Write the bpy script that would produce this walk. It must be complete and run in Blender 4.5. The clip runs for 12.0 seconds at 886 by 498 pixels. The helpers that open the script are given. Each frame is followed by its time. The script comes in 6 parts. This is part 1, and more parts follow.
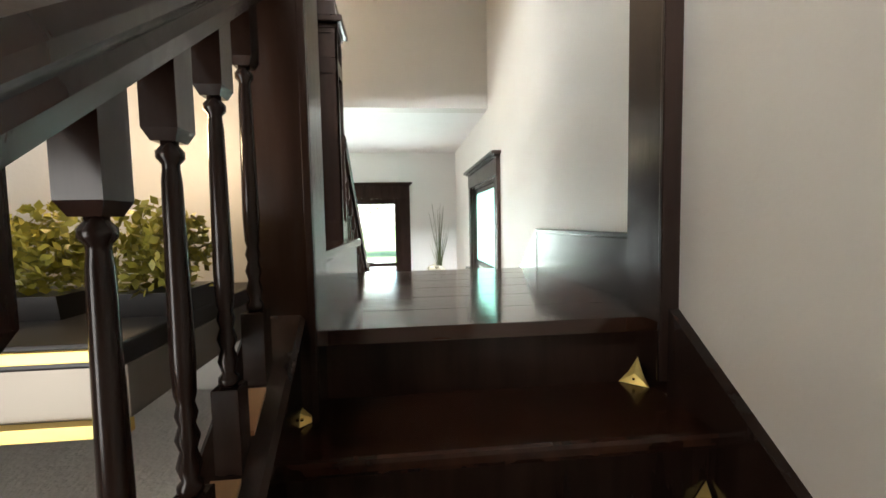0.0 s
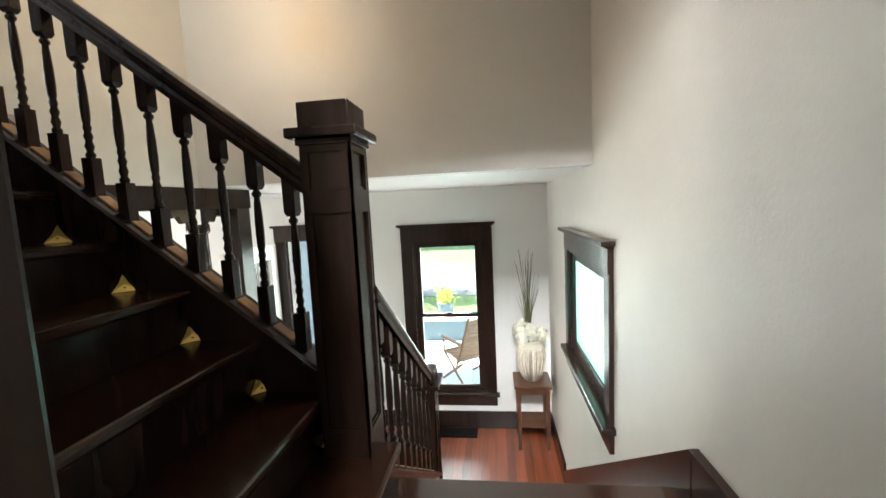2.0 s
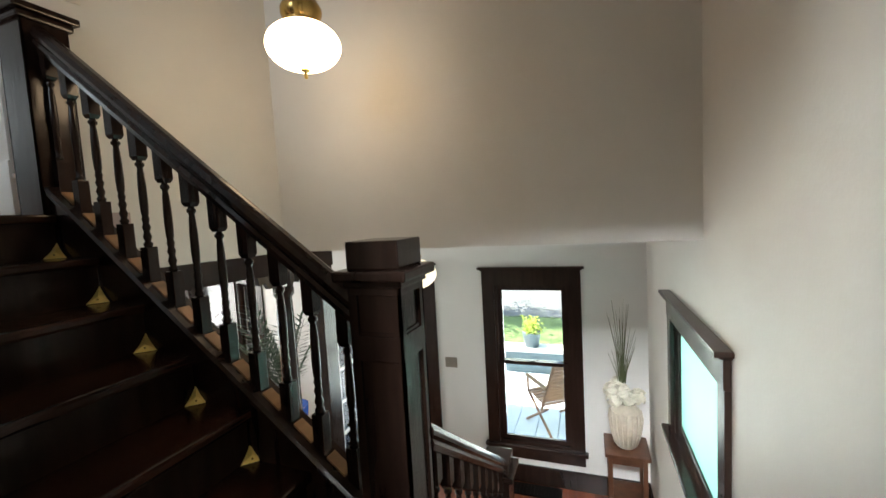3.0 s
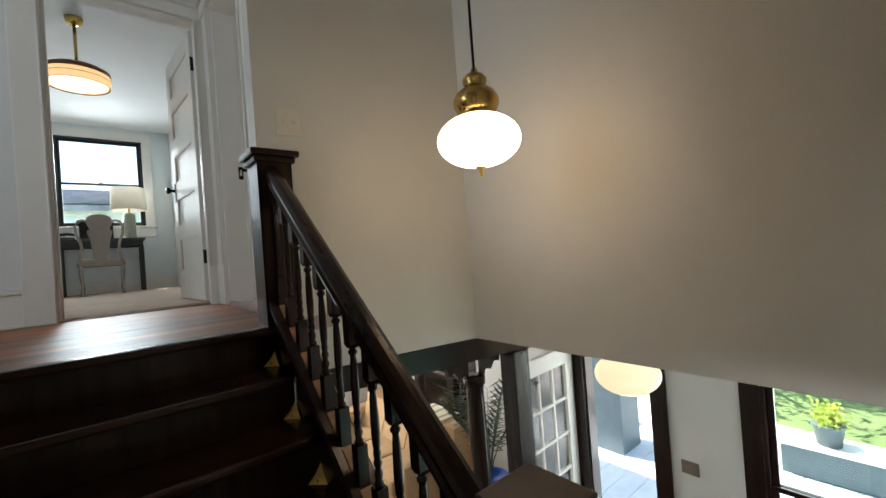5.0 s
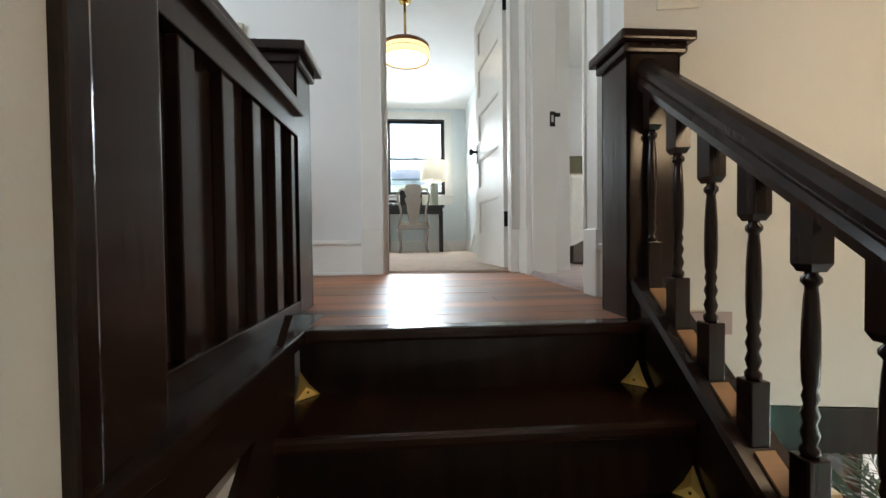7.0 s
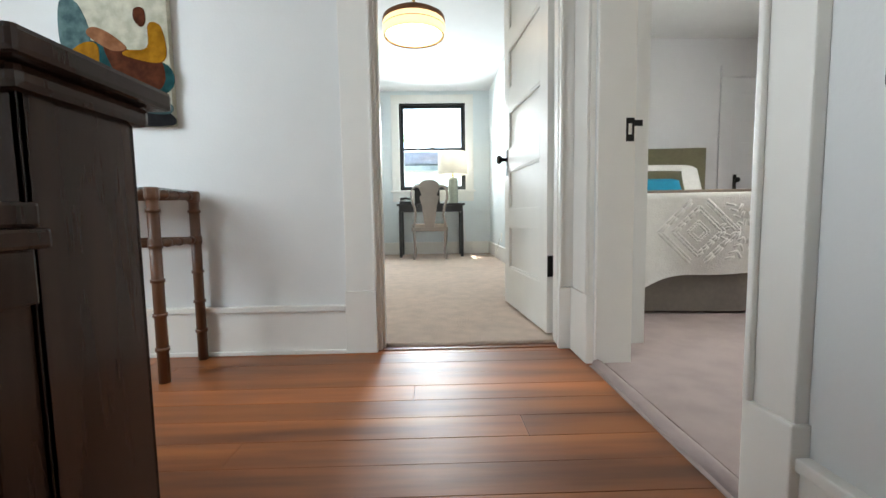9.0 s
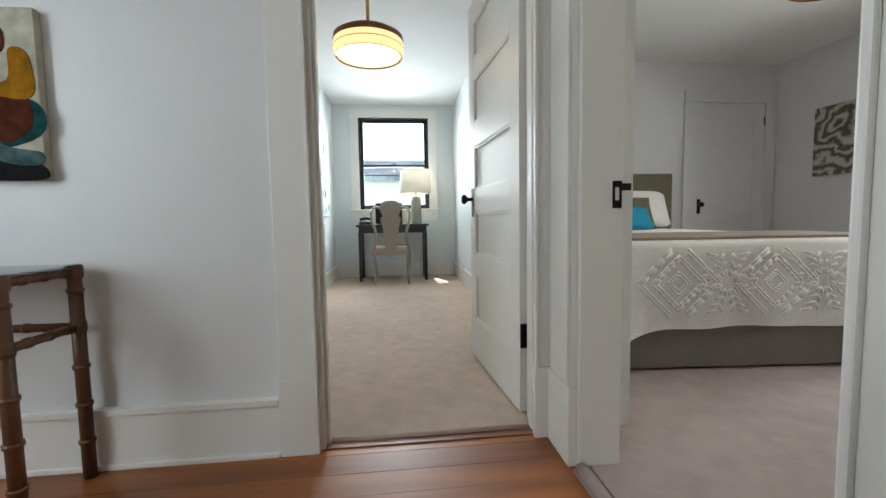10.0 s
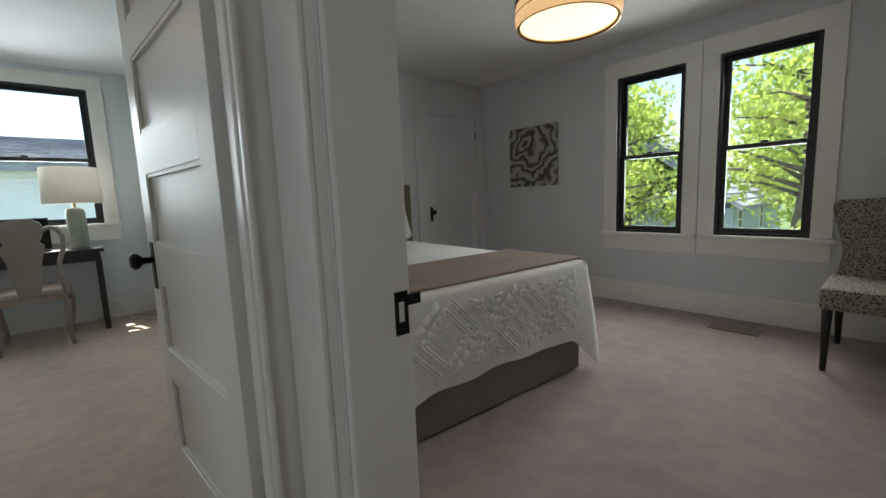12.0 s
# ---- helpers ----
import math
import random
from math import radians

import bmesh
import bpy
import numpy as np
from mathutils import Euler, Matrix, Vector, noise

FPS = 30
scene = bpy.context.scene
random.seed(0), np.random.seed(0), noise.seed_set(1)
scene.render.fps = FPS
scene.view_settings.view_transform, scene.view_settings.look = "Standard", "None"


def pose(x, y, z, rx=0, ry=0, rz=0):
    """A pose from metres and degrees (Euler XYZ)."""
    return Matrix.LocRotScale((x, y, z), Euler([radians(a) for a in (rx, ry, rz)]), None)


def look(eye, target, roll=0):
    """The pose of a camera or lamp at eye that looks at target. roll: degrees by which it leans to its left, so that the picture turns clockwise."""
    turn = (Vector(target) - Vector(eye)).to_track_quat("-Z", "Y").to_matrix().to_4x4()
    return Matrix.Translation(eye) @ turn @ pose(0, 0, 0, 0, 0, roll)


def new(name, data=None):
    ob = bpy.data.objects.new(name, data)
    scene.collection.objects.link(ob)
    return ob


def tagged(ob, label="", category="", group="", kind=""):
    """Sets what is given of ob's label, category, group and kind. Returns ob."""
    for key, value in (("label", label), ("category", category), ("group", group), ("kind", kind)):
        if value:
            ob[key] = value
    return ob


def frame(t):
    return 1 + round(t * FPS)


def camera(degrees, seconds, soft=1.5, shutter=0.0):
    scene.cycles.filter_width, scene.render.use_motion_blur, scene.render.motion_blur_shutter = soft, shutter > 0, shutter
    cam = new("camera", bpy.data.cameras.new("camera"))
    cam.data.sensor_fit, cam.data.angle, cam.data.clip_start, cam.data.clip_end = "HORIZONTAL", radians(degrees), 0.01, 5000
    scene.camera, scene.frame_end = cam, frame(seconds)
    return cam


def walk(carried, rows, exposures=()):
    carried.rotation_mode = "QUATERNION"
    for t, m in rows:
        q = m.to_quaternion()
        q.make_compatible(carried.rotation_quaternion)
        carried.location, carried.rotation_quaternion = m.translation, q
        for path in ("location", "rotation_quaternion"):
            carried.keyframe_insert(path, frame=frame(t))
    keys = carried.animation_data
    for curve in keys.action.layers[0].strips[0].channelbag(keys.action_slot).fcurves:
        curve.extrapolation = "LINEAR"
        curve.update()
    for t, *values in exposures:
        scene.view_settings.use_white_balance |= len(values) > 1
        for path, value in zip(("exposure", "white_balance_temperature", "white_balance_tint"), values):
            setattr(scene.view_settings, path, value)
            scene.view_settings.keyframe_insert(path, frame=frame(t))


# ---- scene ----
cam = camera(95.0, 12.0, soft=1.5)
PATH = [
    (0, (-1.034, -3.14, -1.011), (0.953, -3.335, -1.14), -1.1),
    (0.5, (-0.815, -3.166, -0.816), (1.176, -3.315, -0.924), -1.1),
    (1, (-0.626, -3.168, -0.655), (1.365, -3.287, -0.804), -1.0),
    (1.5, (-0.488, -3.237, -0.523), (1.503, -3.194, -0.715), -2.0),
    (2, (-0.344, -3.247, -0.408), (1.629, -2.995, -0.613), -2.8),
    (2.5, (-0.241, -3.277, -0.23), (1.699, -2.823, -0.407), -3.5),
    (3, (-0.155, -3.297, -0.086), (1.721, -2.622, -0.239), -3.2),
    (3.2, (-0.095, -3.305, -0.073), (1.748, -2.539, -0.198), -3.5),
    (5, (0.232, -3.239, 0.251), (1.511, -1.701, 0.262), -4.2),
    (5.5, (0.174, -3.19, 0.306), (1.115, -1.427, 0.369), -4.0),
    (6, (0.145, -3.049, 0.272), (0.643, -1.112, 0.316), -2.6),
    (6.5, (0.165, -2.791, 0.184), (0.395, -0.805, 0.194), -1.1),
    (8.3, (0.221, -1.932, 0.452), (0.281, 0.06, 0.288), -0.9),
    (8.5, (0.265, -1.889, 0.504), (0.293, 0.104, 0.34), -1.3),
    (9, (0.253, -1.736, 0.58), (0.295, 0.258, 0.42), -0.9),
    (9.5, (0.254, -1.585, 0.714), (0.375, 0.406, 0.562), -0.9),
    (10, (0.301, -1.441, 0.82), (0.512, 0.543, 0.674), -1.0),
    (10.5, (0.293, -1.297, 0.89), (0.702, 0.655, 0.749), -1.1),
    (11, (0.314, -1.168, 1.0), (0.968, 0.714, 0.817), -1.3),
    (11.5, (0.434, -1.012, 1.041), (1.361, 0.741, 0.788), -1.4),
    (12, (0.541, -0.846, 1.104), (1.862, 0.634, 0.85), -2.3),
]
walk(cam, [(t, look(eye, target, roll)) for t, eye, target, roll in PATH], [(0, 3.3), (1.0, 3.1), (2.0, 2.85), (2.5, 2.7), (3, 2.4), (5.0, 1.9), (5.5, 1.95), (6.5, 2.5), (8.5, 3.0), (9.5, 2.7), (10, 2.4), (11, 1.75), (12, 1.4)])

# ---- light ----
world = bpy.data.worlds.new("sky")
scene.world = world
world.use_nodes = True
wn = world.node_tree.nodes
sky = wn.new("ShaderNodeTexSky")
sky.sky_type, sky.sun_disc = "NISHITA", False
sky.sun_elevation, sky.sun_rotation = radians(67.4), radians(-15.6)
wn["Background"].inputs["Strength"].default_value = 0.15
world.node_tree.links.new(sky.outputs[0], wn["Background"].inputs["Color"])
sun_data = bpy.data.lights.new("sun", "SUN")
sun_data.energy, sun_data.angle, sun_data.color = 5.0, radians(0.5), (1, 0.95, 0.88)
sun = new("sun", sun_data)
SUN_FROM = Vector((-0.14, 0.50, 1.25))
sun.matrix_world = look(SUN_FROM * 10, (0, 0, 0))


def area(name, eye, target, sx, sy, power, color=(1, 1, 1), spread=180):
    d = bpy.data.lights.new(name, "AREA")
    d.shape, d.size, d.size_y, d.energy, d.color = "RECTANGLE", sx, sy, power, color
    d.spread = radians(spread)
    ob = new(name, d)
    ob.matrix_world = look(eye, target)
    return ob


def bulb(name, at, power, color, radius=0.08):
    d = bpy.data.lights.new(name, "POINT")
    d.energy, d.color, d.shadow_soft_size = power, color, radius
    ob = new(name, d)
    ob.location = at
    return ob


COOL = (0.86, 0.95, 1.0)
WARM = (1.0, 0.72, 0.42)
area("daylight_office", (0.25, 4.62, 1.62), (0.25, 0, 0.5), 0.85, 1.15, 10, COOL, 130)
area("daylight_bedroom", (4.66, 0.70, 1.42), (1.0, 0.2, 0.5), 0.5, 1.2, 5.4, (0.97, 1.0, 0.97), 150)
area("daylight_bedroom", (4.66, -0.14, 1.42), (1.0, -0.1, 0.5), 0.5, 1.2, 5.4, (0.97, 1.0, 0.97), 150)
area("daylight_hall_window", (3.7, -2.74, -1.45), (0, -2.74, -1.7), 0.5, 1.3, 3.4, (0.93, 1.0, 0.98))
area("daylight_side_window", (1.95, -3.95, -1.04), (1.95, 0, -1.2), 0.8, 0.6, 2.4, (0.9, 1.0, 0.95))
area("daylight_front_door", (3.75, -1.54, -1.5), (0, -1.54, -1.8), 0.6, 1.9, 2.4, (0.95, 1.0, 0.98))
area("daylight_living", (3.75, 0.6, -1.5), (0, 0.6, -1.8), 1.0, 1.2, 13, (0.9, 1.0, 1.0))
# Lamp added at an unseen north opening to brighten the sofa.
area("fill_living_side", (1.7, 2.85, -1.35), (2.2, 0, -2.0), 1.3, 1.0, 20, (1.0, 0.98, 0.94))
# Cool fill added for the upper hall, where no source is seen.
area("fill_upper_hall", (-2.06, -1.55, 1.45), (2, -1.4, 0.6), 0.9, 1.3, 6, (0.79, 0.91, 1.0))
# Added narrow-beam lamp, no known window; throws light along the stair side wall.
area("fill_back_stair", (-2.58, -3.36, 2.12), (0.7, -3.6, -0.15), 0.45, 0.45, 4.8, (0.95, 0.98, 1.0), 42)
bulb("sconce_bulb", (-0.40, -2.74, -0.86), 0.22, WARM, 0.03)
# Added fill in front of a closed wall, only to brighten the back room.
area("fill_back_room", (-2.5, -1.6, -1.4), (0, -2.6, -1.5), 1.2, 1.4, 4.8, (1.0, 0.97, 0.92))


# ---- materials ----
def mat(name, color, rough=0.5, metal=0.0, grain=0.0, scale=20.0, bump=0.0, bump_scale=60.0, stretch=(1, 1, 1),
        vary=0.0, emission=0.0, glow=(1, 1, 1), coat=0.0, second=None, coat_rough=0.12):
    """A surface with colour variation at two scales, grain stretched along an axis, and fine relief."""
    m = bpy.data.materials.new(name)
    m.use_nodes = True
    nt = m.node_tree
    nodes, links = nt.nodes, nt.links
    b = nodes["Principled BSDF"]
    b.inputs["Roughness"].default_value = rough
    b.inputs["Metallic"].default_value = metal
    b.inputs["Coat Weight"].default_value = coat
    b.inputs["Coat Roughness"].default_value = coat_rough
    b.inputs["Base Color"].default_value = (*color, 1)
    if emission:
        b.inputs["Emission Color"].default_value = (*glow, 1)
        b.inputs["Emission Strength"].default_value = emission
    co = nodes.new("ShaderNodeTexCoord")
    mp = nodes.new("ShaderNodeMapping")
    mp.inputs["Scale"].default_value = stretch
    links.new(co.outputs["Object"], mp.inputs["Vector"])
    last = None
    if grain:
        n1 = nodes.new("ShaderNodeTexNoise")
        n1.inputs["Scale"].default_value, n1.inputs["Detail"].default_value = scale, 6
        n2 = nodes.new("ShaderNodeTexNoise")
        n2.inputs["Scale"].default_value, n2.inputs["Detail"].default_value = scale * 0.13, 3
        links.new(mp.outputs[0], n1.inputs["Vector"])
        links.new(mp.outputs[0], n2.inputs["Vector"])
        add = nodes.new("ShaderNodeMath")
        add.operation = "ADD"
        links.new(n1.outputs["Fac"], add.inputs[0])
        links.new(n2.outputs["Fac"], add.inputs[1])
        ramp = nodes.new("ShaderNodeMapRange")
        ramp.interpolation_type = "SMOOTHSTEP"
        ramp.inputs["From Min"].default_value, ramp.inputs["From Max"].default_value = 0.6, 1.4
        links.new(add.outputs[0], ramp.inputs["Value"])
        mix = nodes.new("ShaderNodeMix")
        mix.data_type = "RGBA"
        lo = tuple(c * (1 - grain) for c in color)
        hi = second or tuple(min(1, c * (1 + grain * 0.6)) for c in color)
        mix.inputs["A"].default_value, mix.inputs["B"].default_value = (*lo, 1), (*hi, 1)
        links.new(ramp.outputs[0], mix.inputs["Factor"])
        last = mix.outputs["Result"]
        rr = nodes.new("ShaderNodeMapRange")
        rr.inputs["To Min"].default_value, rr.inputs["To Max"].default_value = max(0.03, rough - 0.08), min(1, rough + 0.1)
        links.new(n2.outputs["Fac"], rr.inputs["Value"])
        links.new(rr.outputs[0], b.inputs["Roughness"])
    if vary and last:
        info = nodes.new("ShaderNodeObjectInfo")
        hsv = nodes.new("ShaderNodeHueSaturation")
        vr = nodes.new("ShaderNodeMapRange")
        vr.inputs["To Min"].default_value, vr.inputs["To Max"].default_value = 1 - vary, 1 + vary
        links.new(info.outputs["Random"], vr.inputs["Value"])
        links.new(vr.outputs[0], hsv.inputs["Value"])
        links.new(last, hsv.inputs["Color"])
        last = hsv.outputs[0]
    if last:
        links.new(last, b.inputs["Base Color"])
    if bump:
        nb = nodes.new("ShaderNodeTexNoise")
        nb.inputs["Scale"].default_value, nb.inputs["Detail"].default_value = bump_scale, 4
        links.new(mp.outputs[0], nb.inputs["Vector"])
        bp = nodes.new("ShaderNodeBump")
        bp.inputs["Strength"].default_value, bp.inputs["Distance"].default_value = bump, 0.01
        links.new(nb.outputs["Fac"], bp.inputs["Height"])
        links.new(bp.outputs[0], b.inputs["Normal"])
    return m


CREAM = mat("cream_wall_paint", (0.64, 0.62, 0.575), 0.5, grain=0.035, scale=5, bump=0.05, bump_scale=90)
HALLWHITE = mat("pale_wall_paint", (0.72, 0.715, 0.695), 0.42, grain=0.03, scale=5, bump=0.05, bump_scale=90)
OFFICEWALL = mat("office_wall_paint", (0.72, 0.76, 0.76), 0.5, grain=0.03, scale=5, bump=0.04, bump_scale=90)
BEDWALL = mat("bedroom_wall_paint", (0.66, 0.65, 0.66), 0.55, grain=0.03, scale=5, bump=0.04, bump_scale=90)
CEIL = mat("ceiling_paint", (0.78, 0.77, 0.76), 0.75, grain=0.03, scale=6, bump=0.08, bump_scale=60)
TRIM = mat("white_trim_paint", (0.80, 0.77, 0.715), 0.34, grain=0.03, scale=9, bump=0.03, bump_scale=40)
DARK = mat("dark_stained_wood", (0.022, 0.012, 0.009), 0.20, grain=0.45, scale=26, stretch=(1, 1, 0.12), bump=0.05, bump_scale=50, coat=0.08)
DARK.node_tree.nodes["Principled BSDF"].inputs["Specular IOR Level"].default_value = 0.24
TREAD = mat("dark_tread_wood", (0.029, 0.0115, 0.0068), 0.19, grain=0.5, scale=24, stretch=(0.12, 1, 1), bump=0.05, bump_scale=40, coat=0.12)
TREAD.node_tree.nodes["Principled BSDF"].inputs["Specular IOR Level"].default_value = 0.3
LANDWOOD = mat("dark_landing_boards", (0.036, 0.015, 0.009), 0.14, grain=0.45, scale=24, stretch=(1, 0.12, 1), bump=0.06, bump_scale=30, coat=0.5, vary=0.15)
OLDWOOD = mat("worn_tan_wood", (0.30, 0.16, 0.07), 0.45, grain=0.5, scale=18, stretch=(0.15, 1, 1), bump=0.05)
PLANK = mat("red_brown_floor_plank", (0.16, 0.040, 0.011), 0.42, coat_rough=0.35, grain=0.7, scale=11, stretch=(0.1, 1, 1), bump=0.06, bump_scale=30, coat=0.12, vary=0.33, second=(0.42, 0.135, 0.032))
HALLPLANK = mat("cherry_hall_plank", (0.24, 0.06, 0.022), 0.34, coat_rough=0.25, grain=0.45, scale=13, stretch=(0.1, 1, 1), bump=0.05, bump_scale=30, coat=0.3, vary=0.25)
CARPET = mat("beige_carpet", (0.62, 0.475, 0.375), 0.95, grain=0.16, scale=11, bump=0.6, bump_scale=420)
BEDCARPET = mat("mauve_grey_carpet", (0.43, 0.345, 0.325), 0.95, grain=0.16, scale=9, bump=0.6, bump_scale=420)
BRASS = mat("brass", (0.62, 0.42, 0.14), 0.21, 1.0, grain=0.12, scale=30)
BRONZE = mat("aged_bronze", (0.20, 0.085, 0.035), 0.35, 0.6, grain=0.2, scale=30)
BRIGHT_BRASS = mat("polished_brass", (0.95, 0.70, 0.22), 0.36, 0.7, grain=0.1, scale=40)
BLACKMETAL = mat("blackened_metal", (0.015, 0.013, 0.012), 0.4, 0.7, grain=0.2, scale=60)
BLACKFRAME = mat("black_sash_paint", (0.012, 0.013, 0.013), 0.35, grain=0.2, scale=20)
BLACKWOOD = mat("black_desk_wood", (0.018, 0.016, 0.016), 0.4, grain=0.3, scale=20)
MILK = mat("lit_milk_glass", (0.95, 0.92, 0.85), 0.2, emission=2.5, glow=(1.0, 0.72, 0.45))
BOWL = mat("dim_milk_glass_bowl", (0.95, 0.90, 0.78), 0.25, emission=0.22, glow=(1.0, 0.84, 0.5))
SHADEGLOW = mat("lit_lamp_shade", (0.75, 0.55, 0.32), 0.5, grain=0.1, scale=60, emission=0.26, glow=(1.0, 0.60, 0.28))
DISCGLOW = mat("lit_diffuser", (0.95, 0.9, 0.8), 0.4, emission=0.55, glow=(1.0, 0.80, 0.52))
CREAMSHADE = mat("cream_linen_shade", (0.80, 0.75, 0.66), 0.9, grain=0.08, scale=90, bump=0.2, bump_scale=300)
GREIGE = mat("greige_painted_wood", (0.28, 0.225, 0.19), 0.45, grain=0.1, scale=15)
BAMBOO = mat("brown_bamboo", (0.13, 0.055, 0.025), 0.35, grain=0.4, scale=18, stretch=(1, 1, 0.3), bump=0.1)
PLASTIC_IVORY = mat("ivory_plate", (0.68, 0.64, 0.55), 0.35)
GREYPLATE = mat("grey_metal_plate", (0.30, 0.27, 0.23), 0.4, 0.6)


def translucent(m, share, color=(0.42, 0.55, 0.08)):
    """Lets light through thin leaves."""
    nt = m.node_tree
    out, b = nt.nodes["Material Output"], nt.nodes["Principled BSDF"]
    mix, tr = nt.nodes.new("ShaderNodeMixShader"), nt.nodes.new("ShaderNodeBsdfTranslucent")
    tr.inputs["Color"].default_value = (*color, 1)
    mix.inputs[0].default_value = share
    nt.links.new(b.outputs[0], mix.inputs[1])
    nt.links.new(tr.outputs[0], mix.inputs[2])
    nt.links.new(mix.outputs[0], out.inputs[0])


translucent(CREAMSHADE, 0.4, (0.82, 0.77, 0.68))


# ---- mesh helpers ----
def part(name, bm, material, parent=None, label="", smooth=False):
    me = bpy.data.meshes.new(name)
    bm.normal_update()
    bm.to_mesh(me)
    bm.free()
    me.materials.append(material)
    if smooth:
        me.polygons.foreach_set("use_smooth", [True] * len(me.polygons))
    ob = new(name, me)
    if parent:
        ob.parent = parent
    if label:
        ob["label"] = label
    return ob


def box(bm, x0, x1, y0, y1, z0, z1, bevel=0.0):
    lo = (min(x0, x1), min(y0, y1), min(z0, z1))
    hi = (max(x0, x1), max(y0, y1), max(z0, z1))
    vs = [bm.verts.new((x, y, z)) for x in (lo[0], hi[0]) for y in (lo[1], hi[1]) for z in (lo[2], hi[2])]
    fs = [bm.faces.new([vs[i] for i in f]) for f in ((0, 1, 3, 2), (4, 6, 7, 5), (0, 4, 5, 1), (2, 3, 7, 6), (0, 2, 6, 4), (1, 5, 7, 3))]
    if bevel:
        es = list({e for f in fs for e in f.edges})
        bmesh.ops.bevel(bm, geom=es, offset=bevel, segments=2, affect="EDGES", profile=0.6)
    return bm


def cube(x0, x1, y0, y1, z0, z1, bevel=0.0):
    return box(bmesh.new(), x0, x1, y0, y1, z0, z1, bevel)


def prism(points, axis, a, b, bm=None):
    """A polygon of 2D points pushed out along an axis from a to b. For x the points are (y, z); for y (x, z); for z (x, y)."""
    bm = bm or bmesh.new()

    def at(p, s):
        return {"x": (s, p[0], p[1]), "y": (p[0], s, p[1]), "z": (p[0], p[1], s)}[axis]
    v0 = [bm.verts.new(at(p, a)) for p in points]
    v1 = [bm.verts.new(at(p, b)) for p in points]
    n = len(points)
    bm.faces.new(v0)
    bm.faces.new(list(reversed(v1)))
    for i in range(n):
        bm.faces.new((v0[i], v0[(i + 1) % n], v1[(i + 1) % n], v1[i]))
    bmesh.ops.recalc_face_normals(bm, faces=bm.faces)
    return bm


def lathe(profile, steps=20, bm=None, at=(0, 0, 0), caps=True):
    """A turned body from (radius, height) pairs."""
    bm = bm or bmesh.new()
    rings = []
    for r, z in profile:
        rings.append([bm.verts.new((at[0] + r * math.cos(2 * math.pi * i / steps), at[1] + r * math.sin(2 * math.pi * i / steps), at[2] + z)) for i in range(steps)])
    for a, b in zip(rings, rings[1:]):
        for i in range(steps):
            bm.faces.new((a[i], a[(i + 1) % steps], b[(i + 1) % steps], b[i]))
    if caps:
        bm.faces.new(list(reversed(rings[0])))
        bm.faces.new(rings[-1])
    return bm


def tube(points, radius, bm=None, steps=8, taper=None):
    """A round bar along a line of points."""
    bm = bm or bmesh.new()
    pts = [Vector(p) for p in points]
    rings = []
    for i, p in enumerate(pts):
        d = (pts[min(i + 1, len(pts) - 1)] - pts[max(i - 1, 0)]).normalized()
        side = d.cross(Vector((0, 0, 1)) if abs(d.z) < 0.9 else Vector((1, 0, 0))).normalized()
        up = side.cross(d)
        r = radius if not taper else radius + (taper - radius) * i / (len(pts) - 1)
        rings.append([bm.verts.new(p + r * (math.cos(2 * math.pi * k / steps) * side + math.sin(2 * math.pi * k / steps) * up)) for k in range(steps)])
    for a, b in zip(rings, rings[1:]):
        for k in range(steps):
            bm.faces.new((a[k], a[(k + 1) % steps], b[(k + 1) % steps], b[k]))
    bm.faces.new(list(reversed(rings[0])))
    bm.faces.new(rings[-1])
    bmesh.ops.recalc_face_normals(bm, faces=bm.faces)
    return bm


def structure(name, bm, material, label, category):
    return tagged(part(name, bm, material), label, category, kind="structure")


def boxes(*spans, bevel=0.0):
    bm = bmesh.new()
    for s in spans:
        box(bm, *s, bevel=bevel)
    return bm


# ---- the shell ----
RISE, GO = 0.153, 0.213
TREADS = 0.201         # going of the upper flight
LAND = -8 * RISE
LOW = -2.6
LOWCEIL = -0.235
TOP = 2.45
EDGE = -1.555          # nosing of the upper floor
FL, FR = -0.09, 0.735  # sides of the upper flight

structure("wall_office_door", boxes((-2.1, 0, 0, 0.12, 0, TOP), (0, 0.818, 0, 0.12, 2.0, TOP), (0.818, 1.17, 0, 0.12, 0, TOP)),
          HALLWHITE, "pale painted hall wall with a doorway to the office", "wall")
structure("wall_bedroom_door", boxes((0.86, 0.997, -0.21, 0, 0, TOP), (0.847, 0.997, -1.03, -0.21, 2.0, TOP), (0.847, 0.997, -1.41, -1.03, 0, TOP)),
          HALLWHITE, "pale painted hall wall with a doorway to the bedroom", "wall")
structure("wall_stair_switch", prism([(0.742, -1.455), (1.762, -1.625), (1.88, -1.62), (1.88, -1.50), (0.742, -1.38)], "z", LOWCEIL, TOP), CREAM, "cream painted stairwell wall with a switch plate", "wall")
structure("wall_stair_front", boxes((1.762, 1.88, -3.74, -1.622, LOWCEIL, TOP)), CREAM, "cream painted upper stairwell wall", "wall")
structure("wall_stair_side", boxes((-2.6, -0.275, -3.74, -3.69, LOW, TOP), (-2.6, 1.5, -3.86, -3.74, LOW, TOP), (2.4, 3.62, -3.86, -3.74, LOW, TOP),
                                   (1.5, 2.4, -3.86, -3.74, LOW, -1.40), (1.5, 2.4, -3.86, -3.74, -0.725, TOP)),
          CREAM, "cream painted outer wall along the stairs", "wall")
structure("wall_flight_left", boxes((-0.2, -0.094, -2.86, -2.163, LOW, TOP), (-0.2, -0.094, -2.163, -0.9, LOW, -0.14)),
          CREAM, "cream painted wall beside the upper flight", "wall")
